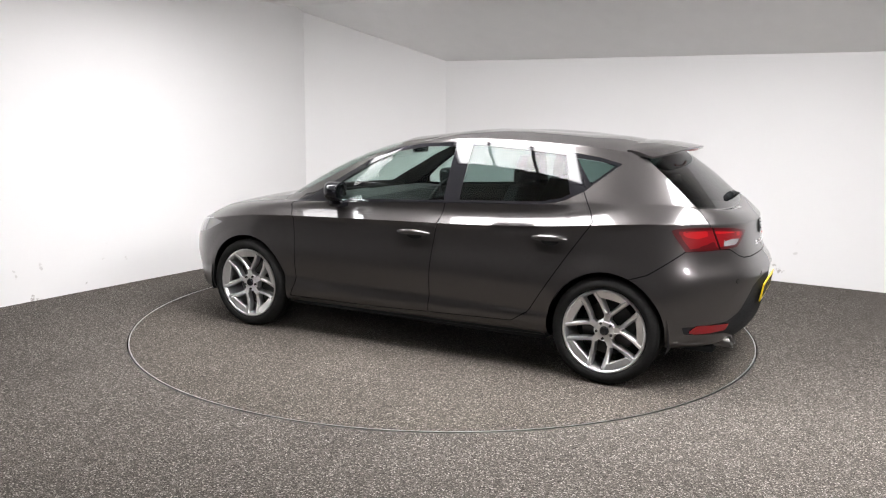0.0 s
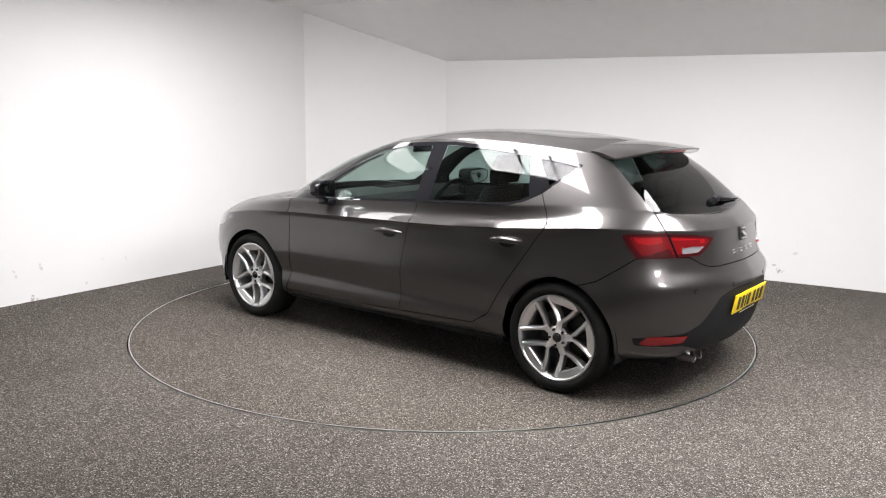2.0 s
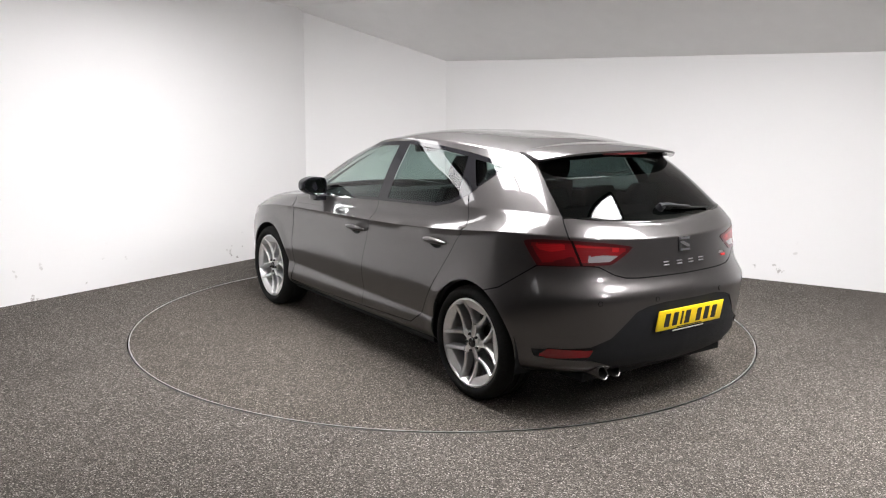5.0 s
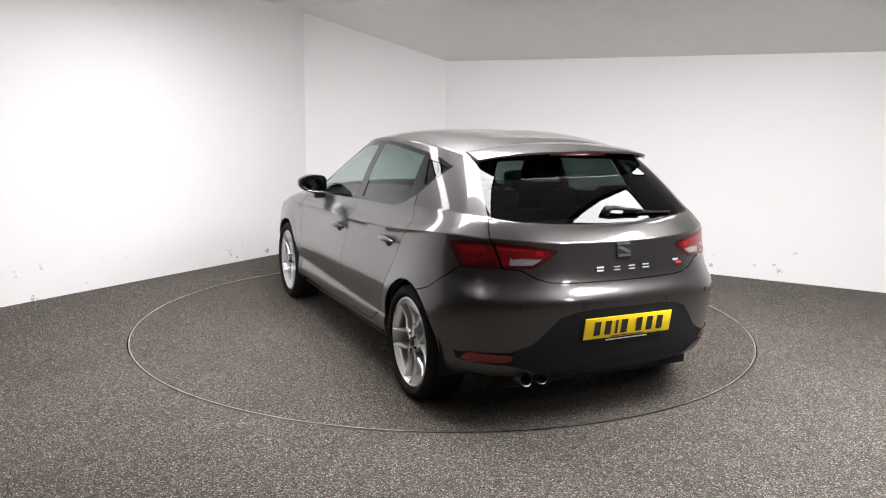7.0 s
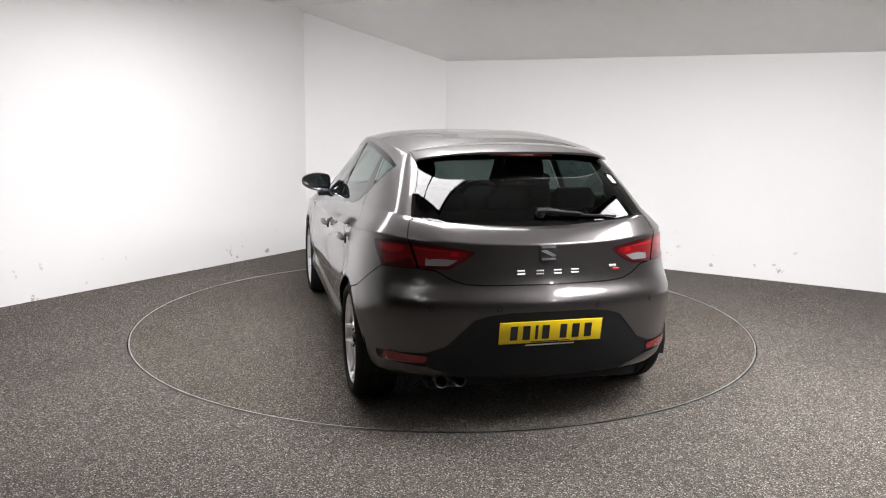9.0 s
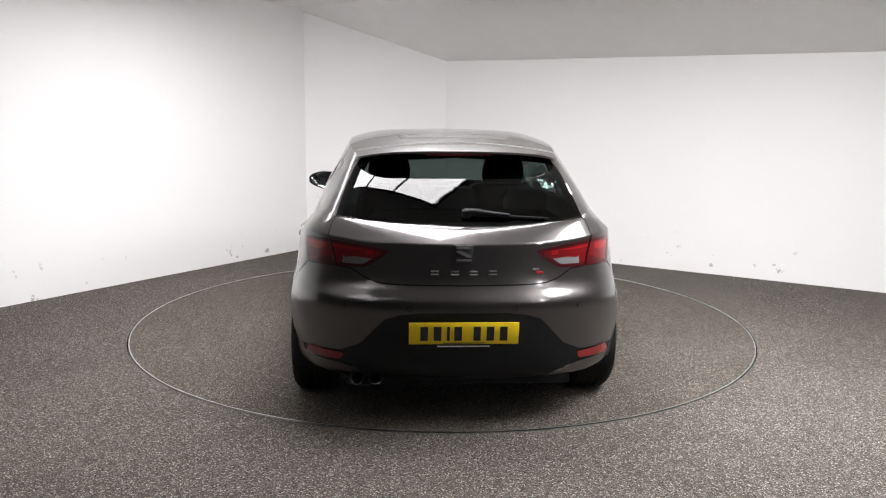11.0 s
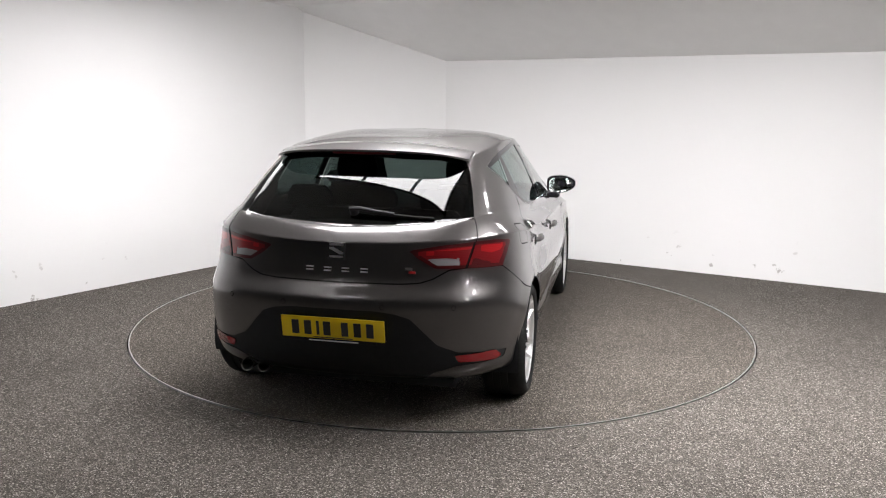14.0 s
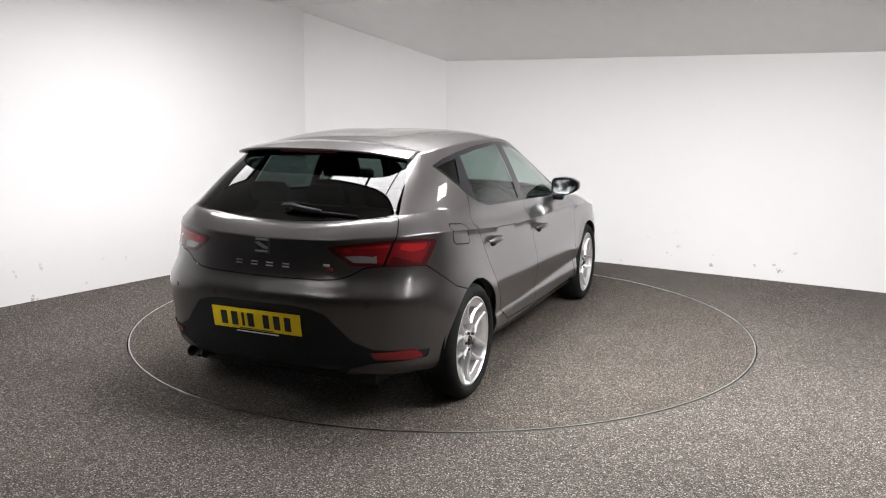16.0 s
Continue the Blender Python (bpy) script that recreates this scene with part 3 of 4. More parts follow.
def cut(bm, values, level):
    """Splits the faces of bm along the line where values(co) reaches level."""
    layer = bm.verts.layers.float_vector["smooth"]
    bm.verts.ensure_lookup_table()
    co = np.array([v.co[:] for v in bm.verts])
    f = values(co) - level
    f[np.abs(f) < 0.0006] = 0.0
    bm.verts.index_update()
    ends = np.array([(e.verts[0].index, e.verts[1].index) for e in bm.edges])
    fa, fb = f[ends[:, 0]], f[ends[:, 1]]
    near = np.minimum(np.abs(fa), np.abs(fb)) < 0.2
    hits = np.nonzero((fa * fb < 0) & near & (np.abs(fa - fb) < 1.0))[0]
    bm.edges.ensure_lookup_table()
    edges = [bm.edges[i] for i in hits]
    marks = {bm.verts[i] for i in np.nonzero(f == 0)[0]}
    touched = set()
    for e, i in zip(edges, hits):
        a = e.verts[0]
        fr = fa[i] / (fa[i] - fb[i])
        faces = list(e.link_faces)
        b = e.other_vert(a)
        _, v = bmesh.utils.edge_split(e, a, fr)
        v[layer] = a[layer] * (1 - fr) + b[layer] * fr
        marks.add(v)
        touched.update(faces)
    for fc in touched:
        on = [v for v in fc.verts if v in marks]
        if len(on) == 2:
            a, b = on
            if not any(b in e.verts for e in a.link_edges):
                bmesh.utils.face_split(fc, a, b)


def body_regions():
    """The whole body skin, cut along every panel line: vertices, normals, faces, and a panel name for each face."""
    g, hard = body_grid(400, 150)
    nv, nu = g.shape[:2]
    flat = g.reshape(-1, 3).copy()
    # flared lips round the wheel arches
    for x, z in ARCHES:
        d = np.hypot((flat[:, 0] - x) / 0.985, flat[:, 2] - z)
        ok = (flat[:, 1] > 0.5) & (d < 0.405)
        w = np.clip((0.405 - d[ok]) / 0.02, 0, 1)
        flat[ok, 1] += 0.006 * w * w * (3 - 2 * w)
    # sharp fold along the flank: the skin steps in just under the line
    fold = RINGS[6]
    zc = np.interp(-flat[:, 0], -fold[4:11, 0], fold[4:11, 2])
    under = zc - flat[:, 2]
    ok = (flat[:, 1] > 0.5) & (under > 0.002) & (under < 0.09)
    fade = np.clip((1.25 - flat[ok, 0]) / 0.35, 0, 1) * np.clip((flat[ok, 0] + 1.60) / 0.25, 0, 1)
    flat[ok, 1] -= 0.014 * fade * (1 - under[ok] / 0.09) ** 2
    # ridge along the rear bumper under the tailgate
    turn = np.degrees(np.arctan2(flat[:, 1], -(flat[:, 0] - POLE)))
    ok = (flat[:, 0] < POLE - 0.15) & (np.abs(flat[:, 2] - 0.655) < 0.075)
    tent = (1 - np.abs(flat[ok, 2] - 0.655) / 0.075) * np.clip((72 - turn[ok]) / 16, 0, 1)
    lift = 0.008 * tent
    flat[ok, 0] -= lift * np.cos(np.radians(turn[ok]))
    flat[ok, 1] += lift * np.sin(np.radians(turn[ok])) * (flat[ok, 1] > 0.01)
    soft_nor = net_normals(flat.reshape(nv, nu, 3), hard).reshape(-1, 3)
    bm = bmesh.new()
    layer = bm.verts.layers.float_vector.new("smooth")
    vs = [bm.verts.new(p) for p in flat]
    for v, d in zip(vs, soft_nor):
        v[layer] = Vector(d)
    for i in range(nv - 1):
        for j in range(nu - 1):
            bm.faces.new((vs[i * nu + j], vs[i * nu + j + 1], vs[(i + 1) * nu + j + 1], vs[(i + 1) * nu + j]))
    bmesh.ops.remove_doubles(bm, verts=[v for v in bm.verts if v.co.z > 1.38 and abs(v.co.y) < 0.002], dist=0.0008)
    cut(bm, arch_value, 0.0)
    for name in REGIONS:
        def val(co, name=name):
            return region_value(name, co)
        if name in SEAMED:
            cut(bm, val, 0.0032)
            cut(bm, val, -0.0032)
        else:
            cut(bm, val, -0.003 if name == "lamp_core" else 0.0)
    bm.verts.index_update()
    co = np.array([v.co[:] for v in bm.verts])
    half_nor = np.array([v[layer][:] for v in bm.verts])
    faces = [[v.index for v in f.verts] for f in bm.faces]
    mid = np.array([f.calc_center_median()[:] for f in bm.faces])
    bm.free()
    val = {n: region_value(n, mid) for n in REGIONS}
    names = np.full(len(faces), "body_shell", dtype=object)

    def put(name, mask):
        names[mask] = name
    seam = np.zeros(len(faces), bool)
    for n in ("bonnet", "tailgate", "bumper", "front_door", "rear_door"):
        put(n, val[n] < 0)
        seam |= np.abs(val[n]) < 0.0032
    put("grille", val["grille"] < 0)
    put("seam", seam)
    put("fuel_flap", val["fuel_flap"] < 0)
    put("flap_seam", np.abs(val["fuel_flap"]) < 0.0032)
    put("valance", val["valance"] < 0)
    put("reflector", val["reflector"] < 0)
    put("lamp_rim", val["lamp"] < 0)
    put("lamp", val["lamp_core"] < -0.003)
    put("lamp_bright", (val["lamp_bright"] < 0) | (val["lamp_line"] < 0))
    put("lamp_clear", val["lamp_clear"] < 0)
    put("lamp_dark", val["lamp_dark"] < 0)
    put("seam", (val["lamp"] < 0) & (val["lamp_split"] < 0))
    put("headlamp", val["headlamp"] < 0)
    put("windscreen", val["windscreen"] < 0)
    put("rear_screen", val["rear_screen"] < 0)
    put("window_surround", val["window_surround"] < 0)
    for n in ("front_window", "rear_window", "quarter_window"):
        put(n, val[n] < 0)
    keep = arch_value(mid) > 0
    n0 = len(co)
    centre = np.abs(co[:, 1]) < 1e-5
    other = np.where(centre, np.arange(n0), np.arange(n0) + n0)
    both = np.vstack([co, co * (1, -1, 1)])
    out_faces, out_names, out_side = [], [], []
    for f, n, k in zip(faces, names, keep):
        if k:
            out_faces.append(f)
            out_names.append(n)
            out_side.append(1)
            out_faces.append([other[i] for i in f[::-1]])
            out_names.append(n)
            out_side.append(-1)
    nor = np.vstack([half_nor, half_nor * (1, -1, 1)])
    nor /= np.linalg.norm(nor, axis=1)[:, None] + 1e-12
    # faces wind outwards, as the normals do
    for k, f in enumerate(out_faces):
        p = both[f]
        c = np.zeros(3)
        for m in range(1, len(f) - 1):
            c += np.cross(p[m] - p[0], p[m + 1] - p[0])
        if c @ nor[f].sum(axis=0) < 0:
            out_faces[k] = f[::-1]
    return both, nor, out_faces, np.array(out_names, dtype=object), np.array(out_side)


def skin_part(name, skin, pick, mat, parent, label="", offset=0.0, flip=False):
    """One panel of the skin as a mesh of its own, moved along its normals by offset."""
    co, nor, faces, _, _ = skin
    ids, verts, norms, out = {}, [], [], []
    for k in np.nonzero(pick)[0]:
        f = []
        for i in faces[k]:
            if i not in ids:
                ids[i] = len(verts)
                verts.append(co[i] + nor[i] * offset)
                norms.append(nor[i])
            f.append(ids[i])
        out.append(f[::-1] if flip else f)
    norms = np.array(norms)
    return mesh_object(name, verts, out, mat, parent, label, True, -norms if flip else norms)


def surface_at(skin, x=None, y=None, z=None, side=1):
    """The skin vertex nearest to the two coordinates given, on that side: place and normal."""
    co, nor = skin[0], skin[1]
    d = np.zeros(len(co))
    for k, v in enumerate((x, y, z)):
        if v is not None:
            d += (co[:, k] - v) ** 2
    if y is None:
        d += np.where(co[:, 1] * side > 0.3, 0, 9)
    if x is None:
        d += np.where(co[:, 0] < -1.2, 0, 9)
    i = d.argmin()
    return Vector(co[i]), Vector(nor[i])


def build_car():
    root = new("car")
    tagged(root, "grey metallic five-door hatchback with silver alloy wheels on the turntable", "car")
    skin = body_regions()
    names, side = skin[3], skin[4]

    body = skin_part("body_shell", skin, (names == "body_shell") | ((names == "fuel_flap") & (side > 0)) | ((names == "flap_seam") & (side > 0)), PAINT, root)
    skin_part("seam", skin, names == "seam", SEAM, body, "dark shut lines between panels", -0.005)
    skin_part("fuel_flap", skin, (names == "fuel_flap") & (side < 0), PAINT, body)
    skin_part("seam", skin, (names == "flap_seam") & (side < 0), SEAM, body, offset=-0.003)
    skin_part("bonnet", skin, names == "bonnet", PAINT, root)
    tailgate = skin_part("tailgate", skin, names == "tailgate", PAINT, root)
    bumper = skin_part("rear_bumper", skin, names == "bumper", PAINT, root)
    skin_part("valance", skin, names == "valance", PLASTIC, bumper, "black textured plastic lower bumper", -0.003)
    skin_part("grille", skin, names == "grille", PLASTIC, root)
    skin_part("windscreen", skin, names == "windscreen", FRONT_GLASS, root, "green-tinted windscreen")
    screen = skin_part("rear_screen", skin, names == "rear_screen", DARK_GLASS, tailgate, "dark privacy rear screen")
    for s in (1, -1):
        on = side == s
        for n, tint in (("front", FRONT_GLASS), ("rear", REAR_GLASS)):
            d = skin_part(n + "_door", skin, (names == n + "_door") & on, PAINT, root)
            skin_part(n + "_window", skin, (names == n + "_window") & on, tint, d, "tinted side window", -0.004)
            x0 = 0.063 if n == "front" else -0.85
            x1 = -0.171 if n == "front" else -1.062
            zz = 0.785 if n == "front" else 0.822
            door_handle(skin, x0, x1, zz, s, d)
            # shade-dark inner door card
            skin_part("door_card", skin, (names == n + "_door") & on, CABIN, d, "dark cabin door card", -0.05, True)
        skin_part("quarter_window", skin, (names == "quarter_window") & on, REAR_GLASS, root, "small tinted quarter window", -0.004)
        skin_part("window_surround", skin, (names == "window_surround") & on, TRIM, root, "gloss black window surround", 0.001)
        lamp = skin_part("tail_lamp", skin, (names == "lamp_rim") & on, DEEP_RED, root, "red tail lamp with clear reversing segment", 0.003)
        skin_part("red_lens", skin, (names == "lamp") & on, RED, lamp, "", 0.0015)
        # brighter red shapes in the lens, colour only, no emission
        skin_part("bright_lens", skin, (names == "lamp_bright") & on, BRIGHT_RED, lamp, "brighter red shapes in the lamp lens", 0.0018)
        skin_part("clear_lens", skin, (names == "lamp_clear") & on, CLEAR_PLASTIC, lamp, "clear reversing light", 0.0)
        skin_part("smoked_lens", skin, (names == "lamp_dark") & on, DEEP_RED, lamp, "", 0.0)
        skin_part("reflector", skin, (names == "reflector") & on, REFLECTOR, bumper, "red bumper reflector", 0.004)
        skin_part("headlamp", skin, (names == "headlamp") & on, CLEAR_PLASTIC, root, "clear headlamp")
        door_mirror(s, root)
    # cabin lining under the skin
    low = np.array([np.mean([skin[0][i][2] for i in f]) for f in skin[2]])
    midx = np.array([np.mean([skin[0][i][0] for i in f]) for f in skin[2]])
    midz = low
    shell = (names == "body_shell")
    skin_part("headlining", skin, shell & (midz > 1.28) & (midx < 0.2), LINING, body, "pale grey headlining", -0.03, True)
    for s in (1, -1):
        for lo, hi in ((-3.0, -1.62), (-1.62, 0.9)):
            pick = shell & (side == s) & (midz < 1.28) & (midz > 0.45) & (midx > lo) & (midx < hi)
            skin_part("inner_lining", skin, pick, CABIN, body, "dark cabin lining", -0.045, True)
    skin_part("tailgate_lining", skin, names == "tailgate", CABIN, tailgate, "dark tailgate lining", -0.045, True)
    for s in (1, -1):
        for k, (x, z) in enumerate(ARCHES):
            wheel(x, s, z, root)
            arch_liner(x, s, z, root)
    underbody(root)
    spoiler(root)
    rear_fittings(skin, root, tailgate, bumper, screen)
    cabin(root)
    return root


def door_handle(skin, x0, x1, z, s, parent):
    """Grip bar standing off the door over a flat dark oval that paints the shade of its cup."""
    pts = []
    n = 13
    for k in range(n):
        f = k / (n - 1)
        x = x0 + (x1 - x0) * f
        p, nr = surface_at(skin, x=x, z=z + 0.006 * math.sin(math.pi * f), side=s)
        lift = 0.012 + 0.022 * math.sin(math.pi * f) ** 0.5
        pts.append(Vector((x, p.y + s * lift, z + 0.006 * math.sin(math.pi * f))))
    bm = bmesh.new()
    radii = [0.004 + 0.0145 * math.sin(math.pi * min(max((k + 0.3) / (n - 0.4), 0), 1)) ** 0.55 for k in range(n)]
    tube(bm, pts, radii, 12, 0.95)
    h = part("door_handle", bm, PAINT, parent, "grey metallic door handle")
    # the scoop's shade, painted as a flat near-black oval on the door skin
    bm = bmesh.new()
    cx = (x0 + x1) / 2
    p, nr = surface_at(skin, x=cx, z=z - 0.018, side=s)
    rows = []
    for r in (1.0, 0.72, 0.35):
        ring_v = []
        for k in range(28):
            a = 2 * math.pi * k / 28
            px, pz = cx + 0.055 * r * math.cos(a), z - 0.016 + 0.024 * r * math.sin(a)
            q, _ = surface_at(skin, x=px, z=pz, side=s)
            ring_v.append(bm.verts.new((px, q.y + s * 0.002, pz)))
        rows.append(ring_v)
    for a, b in zip(rows, rows[1:]):
        for k in range(28):
            bm.faces.new((a[k], a[(k + 1) % 28], b[(k + 1) % 28], b[k]))
    bm.faces.new(rows[-1])
    part("handle_cup_shade", bm, SEAM, h, "flat near-black oval painting the shade behind the grip")


def door_mirror(s, root):
    """Wedge-shaped door mirror on a short stalk."""
    bm = bmesh.new()
    bmesh.ops.create_uvsphere(bm, u_segments=36, v_segments=22, radius=1.0)

    def sq(v, p):
        return math.copysign(abs(v) ** p, v)
    for v in bm.verts:
        x, y, z = v.co
        x, y, z = sq(x, 0.5), sq(y, 0.45), sq(z, 0.45)
        taper = 1.0 - 0.50 * max(0.0, y) ** 1.5
        rear_flat = x if x > -0.45 else -0.45
        v.co = Vector((0.525 + 0.09 * rear_flat * (1 - 0.25 * max(0, y)) - 0.032 * y, s * (0.868 + 0.108 * y), 1.010 + 0.066 * z * taper + 0.008 * y))
    m = part("door_mirror", bm, TRIM, root, "black door mirror housing", angle=60)
    bm = bmesh.new()
    outline = []
    for k in range(32):
        a = 2 * math.pi * k / 32
        y, z = sq(math.cos(a), 0.45), sq(math.sin(a), 0.45)
        outline.append(bm.verts.new((0.4810 + (0.010 * max(0, y)) - 0.0275 * y, s * (0.868 + 0.092 * y), 1.010 + 0.054 * z * (1 - 0.5 * max(0, y) ** 1.5) + 0.008 * y)))
    bm.faces.new(outline)
    part("mirror_glass", bm, MIRROR, m, "mirror glass", smooth=False)
    bm = bmesh.new()
    box(bm, (0.49, 0.755 if s > 0 else -0.86, 0.905), (0.60, 0.86 if s > 0 else -0.755, 0.955), 0.015)
    part("mirror_stalk", bm, TRIM, m)


def wheel(x, s, z, root):
    """Alloy of five forked spokes with its tyre; the outer face looks towards s."""
    face = 0.862
    base = Matrix.Translation((x, 0, z)) @ Matrix.Diagonal((1, s, 1, 1))
    R = 0.246
    bm = bmesh.new()
    revolve(bm, [(R, face - 0.20), (R, face - 0.012), (R - 0.003, face - 0.004), (R - 0.011, face - 0.002), (R - 0.020, face - 0.012), (R - 0.026, face - 0.03),
                 (R - 0.028, face - 0.19), (R - 0.02, face - 0.20)], 72, True)
    revolve(bm, [(0.0005, face - 0.026), (0.052, face - 0.026), (0.064, face - 0.036), (0.066, face - 0.075), (0.0005, face - 0.075)], 40)
    bmesh.ops.transform(bm, matrix=base, verts=bm.verts)
    w = part("wheel", bm, ALLOY, root, "silver forked-spoke alloy wheel", angle=35)
    phase = math.radians((100 if x < 0 else 84) if s > 0 else (76 if x < 0 else 98))
    for k in range(5):
        bm = bmesh.new()
        for sgn in (1, -1):
            steps = 8
            rows = []
            a0 = 2 * math.pi * k / 5 + phase
            p0 = Vector((math.cos(a0 + sgn * 0.075), 0, math.sin(a0 + sgn * 0.075))) * 0.092
            p1 = Vector((math.cos(a0 + sgn * 0.425), 0, math.sin(a0 + sgn * 0.425))) * (R - 0.018)
            way = (p1 - p0).normalized()
            for i in range(steps):
                f = i / (steps - 1)
                half = 0.0118 + 0.004 * f
                dep = face - 0.024 + 0.020 * f - 0.014 * math.sin(math.pi * f)
                c = p0.lerp(p1, f) + Vector((0, dep, 0))
                t = Vector((-way.z, 0, way.x)) * sgn
                prof = ((1.25, -0.045), (1.0, -0.008), (0.75, -0.001), (-0.15, 0.002), (-0.8, -0.009), (-1.2, -0.045))
                rows.append([bm.verts.new(c + t * half * u + Vector((0, v, 0))) for u, v in prof])
            for a, b in zip(rows, rows[1:]):
                for j in range(6):
                    bm.faces.new((a[j], a[(j + 1) % 6], b[(j + 1) % 6], b[j]))
            bm.faces.new(rows[0])
            bm.faces.new(rows[-1][::-1])
        stem = Matrix.Rotation(-2 * math.pi * k / 5 - phase, 4, "Y")
        box(bm, (0.030, face - 0.075, -0.0185), (0.104, face - 0.0285, 0.0185), 0.006, stem)
        bmesh.ops.transform(bm, matrix=base, verts=bm.verts)
        part("spoke", bm, ALLOY, w, angle=14)
        # plate between the arms of the fork, out at the rim
        bm = bmesh.new()
        rows = []
        for i in range(9):
            f = i / 4 - 1
            outer = Vector((math.cos(a0 + 0.41 * f), 0, math.sin(a0 + 0.41 * f))) * (R - 0.014)
            inner = Vector((math.cos(a0 + 0.33 * f), 0, math.sin(a0 + 0.33 * f))) * (0.186 + 0.008 * f * f)
            rows.append([bm.verts.new(p + Vector((0, d, 0))) for p, d in ((outer, face - 0.008), (inner * 1.02, face - 0.018), (inner, face - 0.024), (inner, face - 0.050), (outer, face - 0.050))])
        for a, b in zip(rows, rows[1:]):
            for j in range(5):
                bm.faces.new((a[j], a[(j + 1) % 5], b[(j + 1) % 5], b[j]))
        bm.faces.new(rows[0])
        bm.faces.new(rows[-1][::-1])
        bmesh.ops.transform(bm, matrix=base, verts=bm.verts)
        part("rim_plate", bm, ALLOY, w, angle=14)
    T = 0.314
    bm = bmesh.new()
    prof = [(R - 0.012, face - 0.19), (R, face - 0.215), (R + 0.03, face - 0.222), (T - 0.018, face - 0.212), (T - 0.004, face - 0.195)]
    for g0 in (0.155, 0.115, 0.075):
        prof += [(T, face - g0 - 0.03), (T, face - g0 - 0.005), (T - 0.007, face - g0 - 0.004), (T - 0.007, face - g0 + 0.004), (T, face - g0 + 0.005)]
    prof += [(T, face - 0.035), (T - 0.004, face - 0.018), (T - 0.016, face - 0.002), (R + 0.035, face + 0.010), (R + 0.02, face + 0.009), (R + 0.005, face + 0.002), (R - 0.001, face - 0.008), (R - 0.012, face - 0.03)]
    revolve(bm, prof, 80, True)
    bmesh.ops.transform(bm, matrix=base, verts=bm.verts)
    part("tyre", bm, RUBBER, w, "black low-profile tyre", angle=50)
    bm = bmesh.new()
    revolve(bm, [(0.0005, face - 0.014), (0.022, face - 0.015), (0.027, face - 0.022), (0.0275, face - 0.03)], 28)
    bmesh.ops.transform(bm, matrix=base, verts=bm.verts)
    part("hub_cap", bm, TRIM, w, "dark hub cap with a plain emblem")
    for k in range(5):
        a = 2 * math.pi * (k + 0.5) / 5 + phase
        bm = bmesh.new()
        bmesh.ops.create_cone(bm, cap_ends=True, segments=6, radius1=0.009, radius2=0.0075, depth=0.018,
                              matrix=Matrix.Translation((0.047 * math.cos(a), face - 0.024, 0.047 * math.sin(a))) @ Matrix.Rotation(math.radians(-90), 4, "X"))
        bmesh.ops.transform(bm, matrix=base, verts=bm.verts)
        part("wheel_bolt", bm, DARK_METAL, w, smooth=False)
    bm = bmesh.new()
    revolve(bm, [(0.06, face - 0.11), (0.155, face - 0.11), (0.158, face - 0.115), (0.158, face - 0.125), (0.155, face - 0.13), (0.06, face - 0.13)], 48, True)
    bmesh.ops.transform(bm, matrix=base, verts=bm.verts)
    part("brake_disc", bm, DARK_METAL, w, "dark steel brake disc")


def arch_liner(x, s, z, root):
    bm = bmesh.new()
    rows = []
    for y in (0.45, 0.60, 0.75, 0.842):
        rows.append([bm.verts.new((x + 0.362 * math.cos(a), s * y, z + 0.364 * math.sin(a))) for a in (math.radians(-14 + 208 * k / 40) for k in range(41))])
    for a, b in zip(rows, rows[1:]):
        for k in range(40):
            bm.faces.new((a[k], a[k + 1], b[k + 1], b[k]))
    bm.faces.new(rows[0])
    part("wheel_arch_liner", bm, PLASTIC, root, "black wheel arch liner")


def underbody(root):
    bm = bmesh.new()
    box(bm, (-1.86, -0.56, 0.19), (1.85, 0.56, 0.24), 0.01)
    box(bm, (-0.93, -0.80, 0.20), (0.94, 0.80, 0.25), 0.01)
    part("underbody", bm, PLASTIC, root, "dark underbody tray")
    for s in (1, -1):
        bm = bmesh.new()
        tube(bm, [(1.0 * 0.93, s * 0.795, 0.222), (0.25, s * 0.805, 0.232), (-0.72, s * 0.81, 0.245), (-0.93, s * 0.80, 0.25)], 0.022, 8)
        part("sill_trim", bm, PLASTIC, root, "dark sill edge")


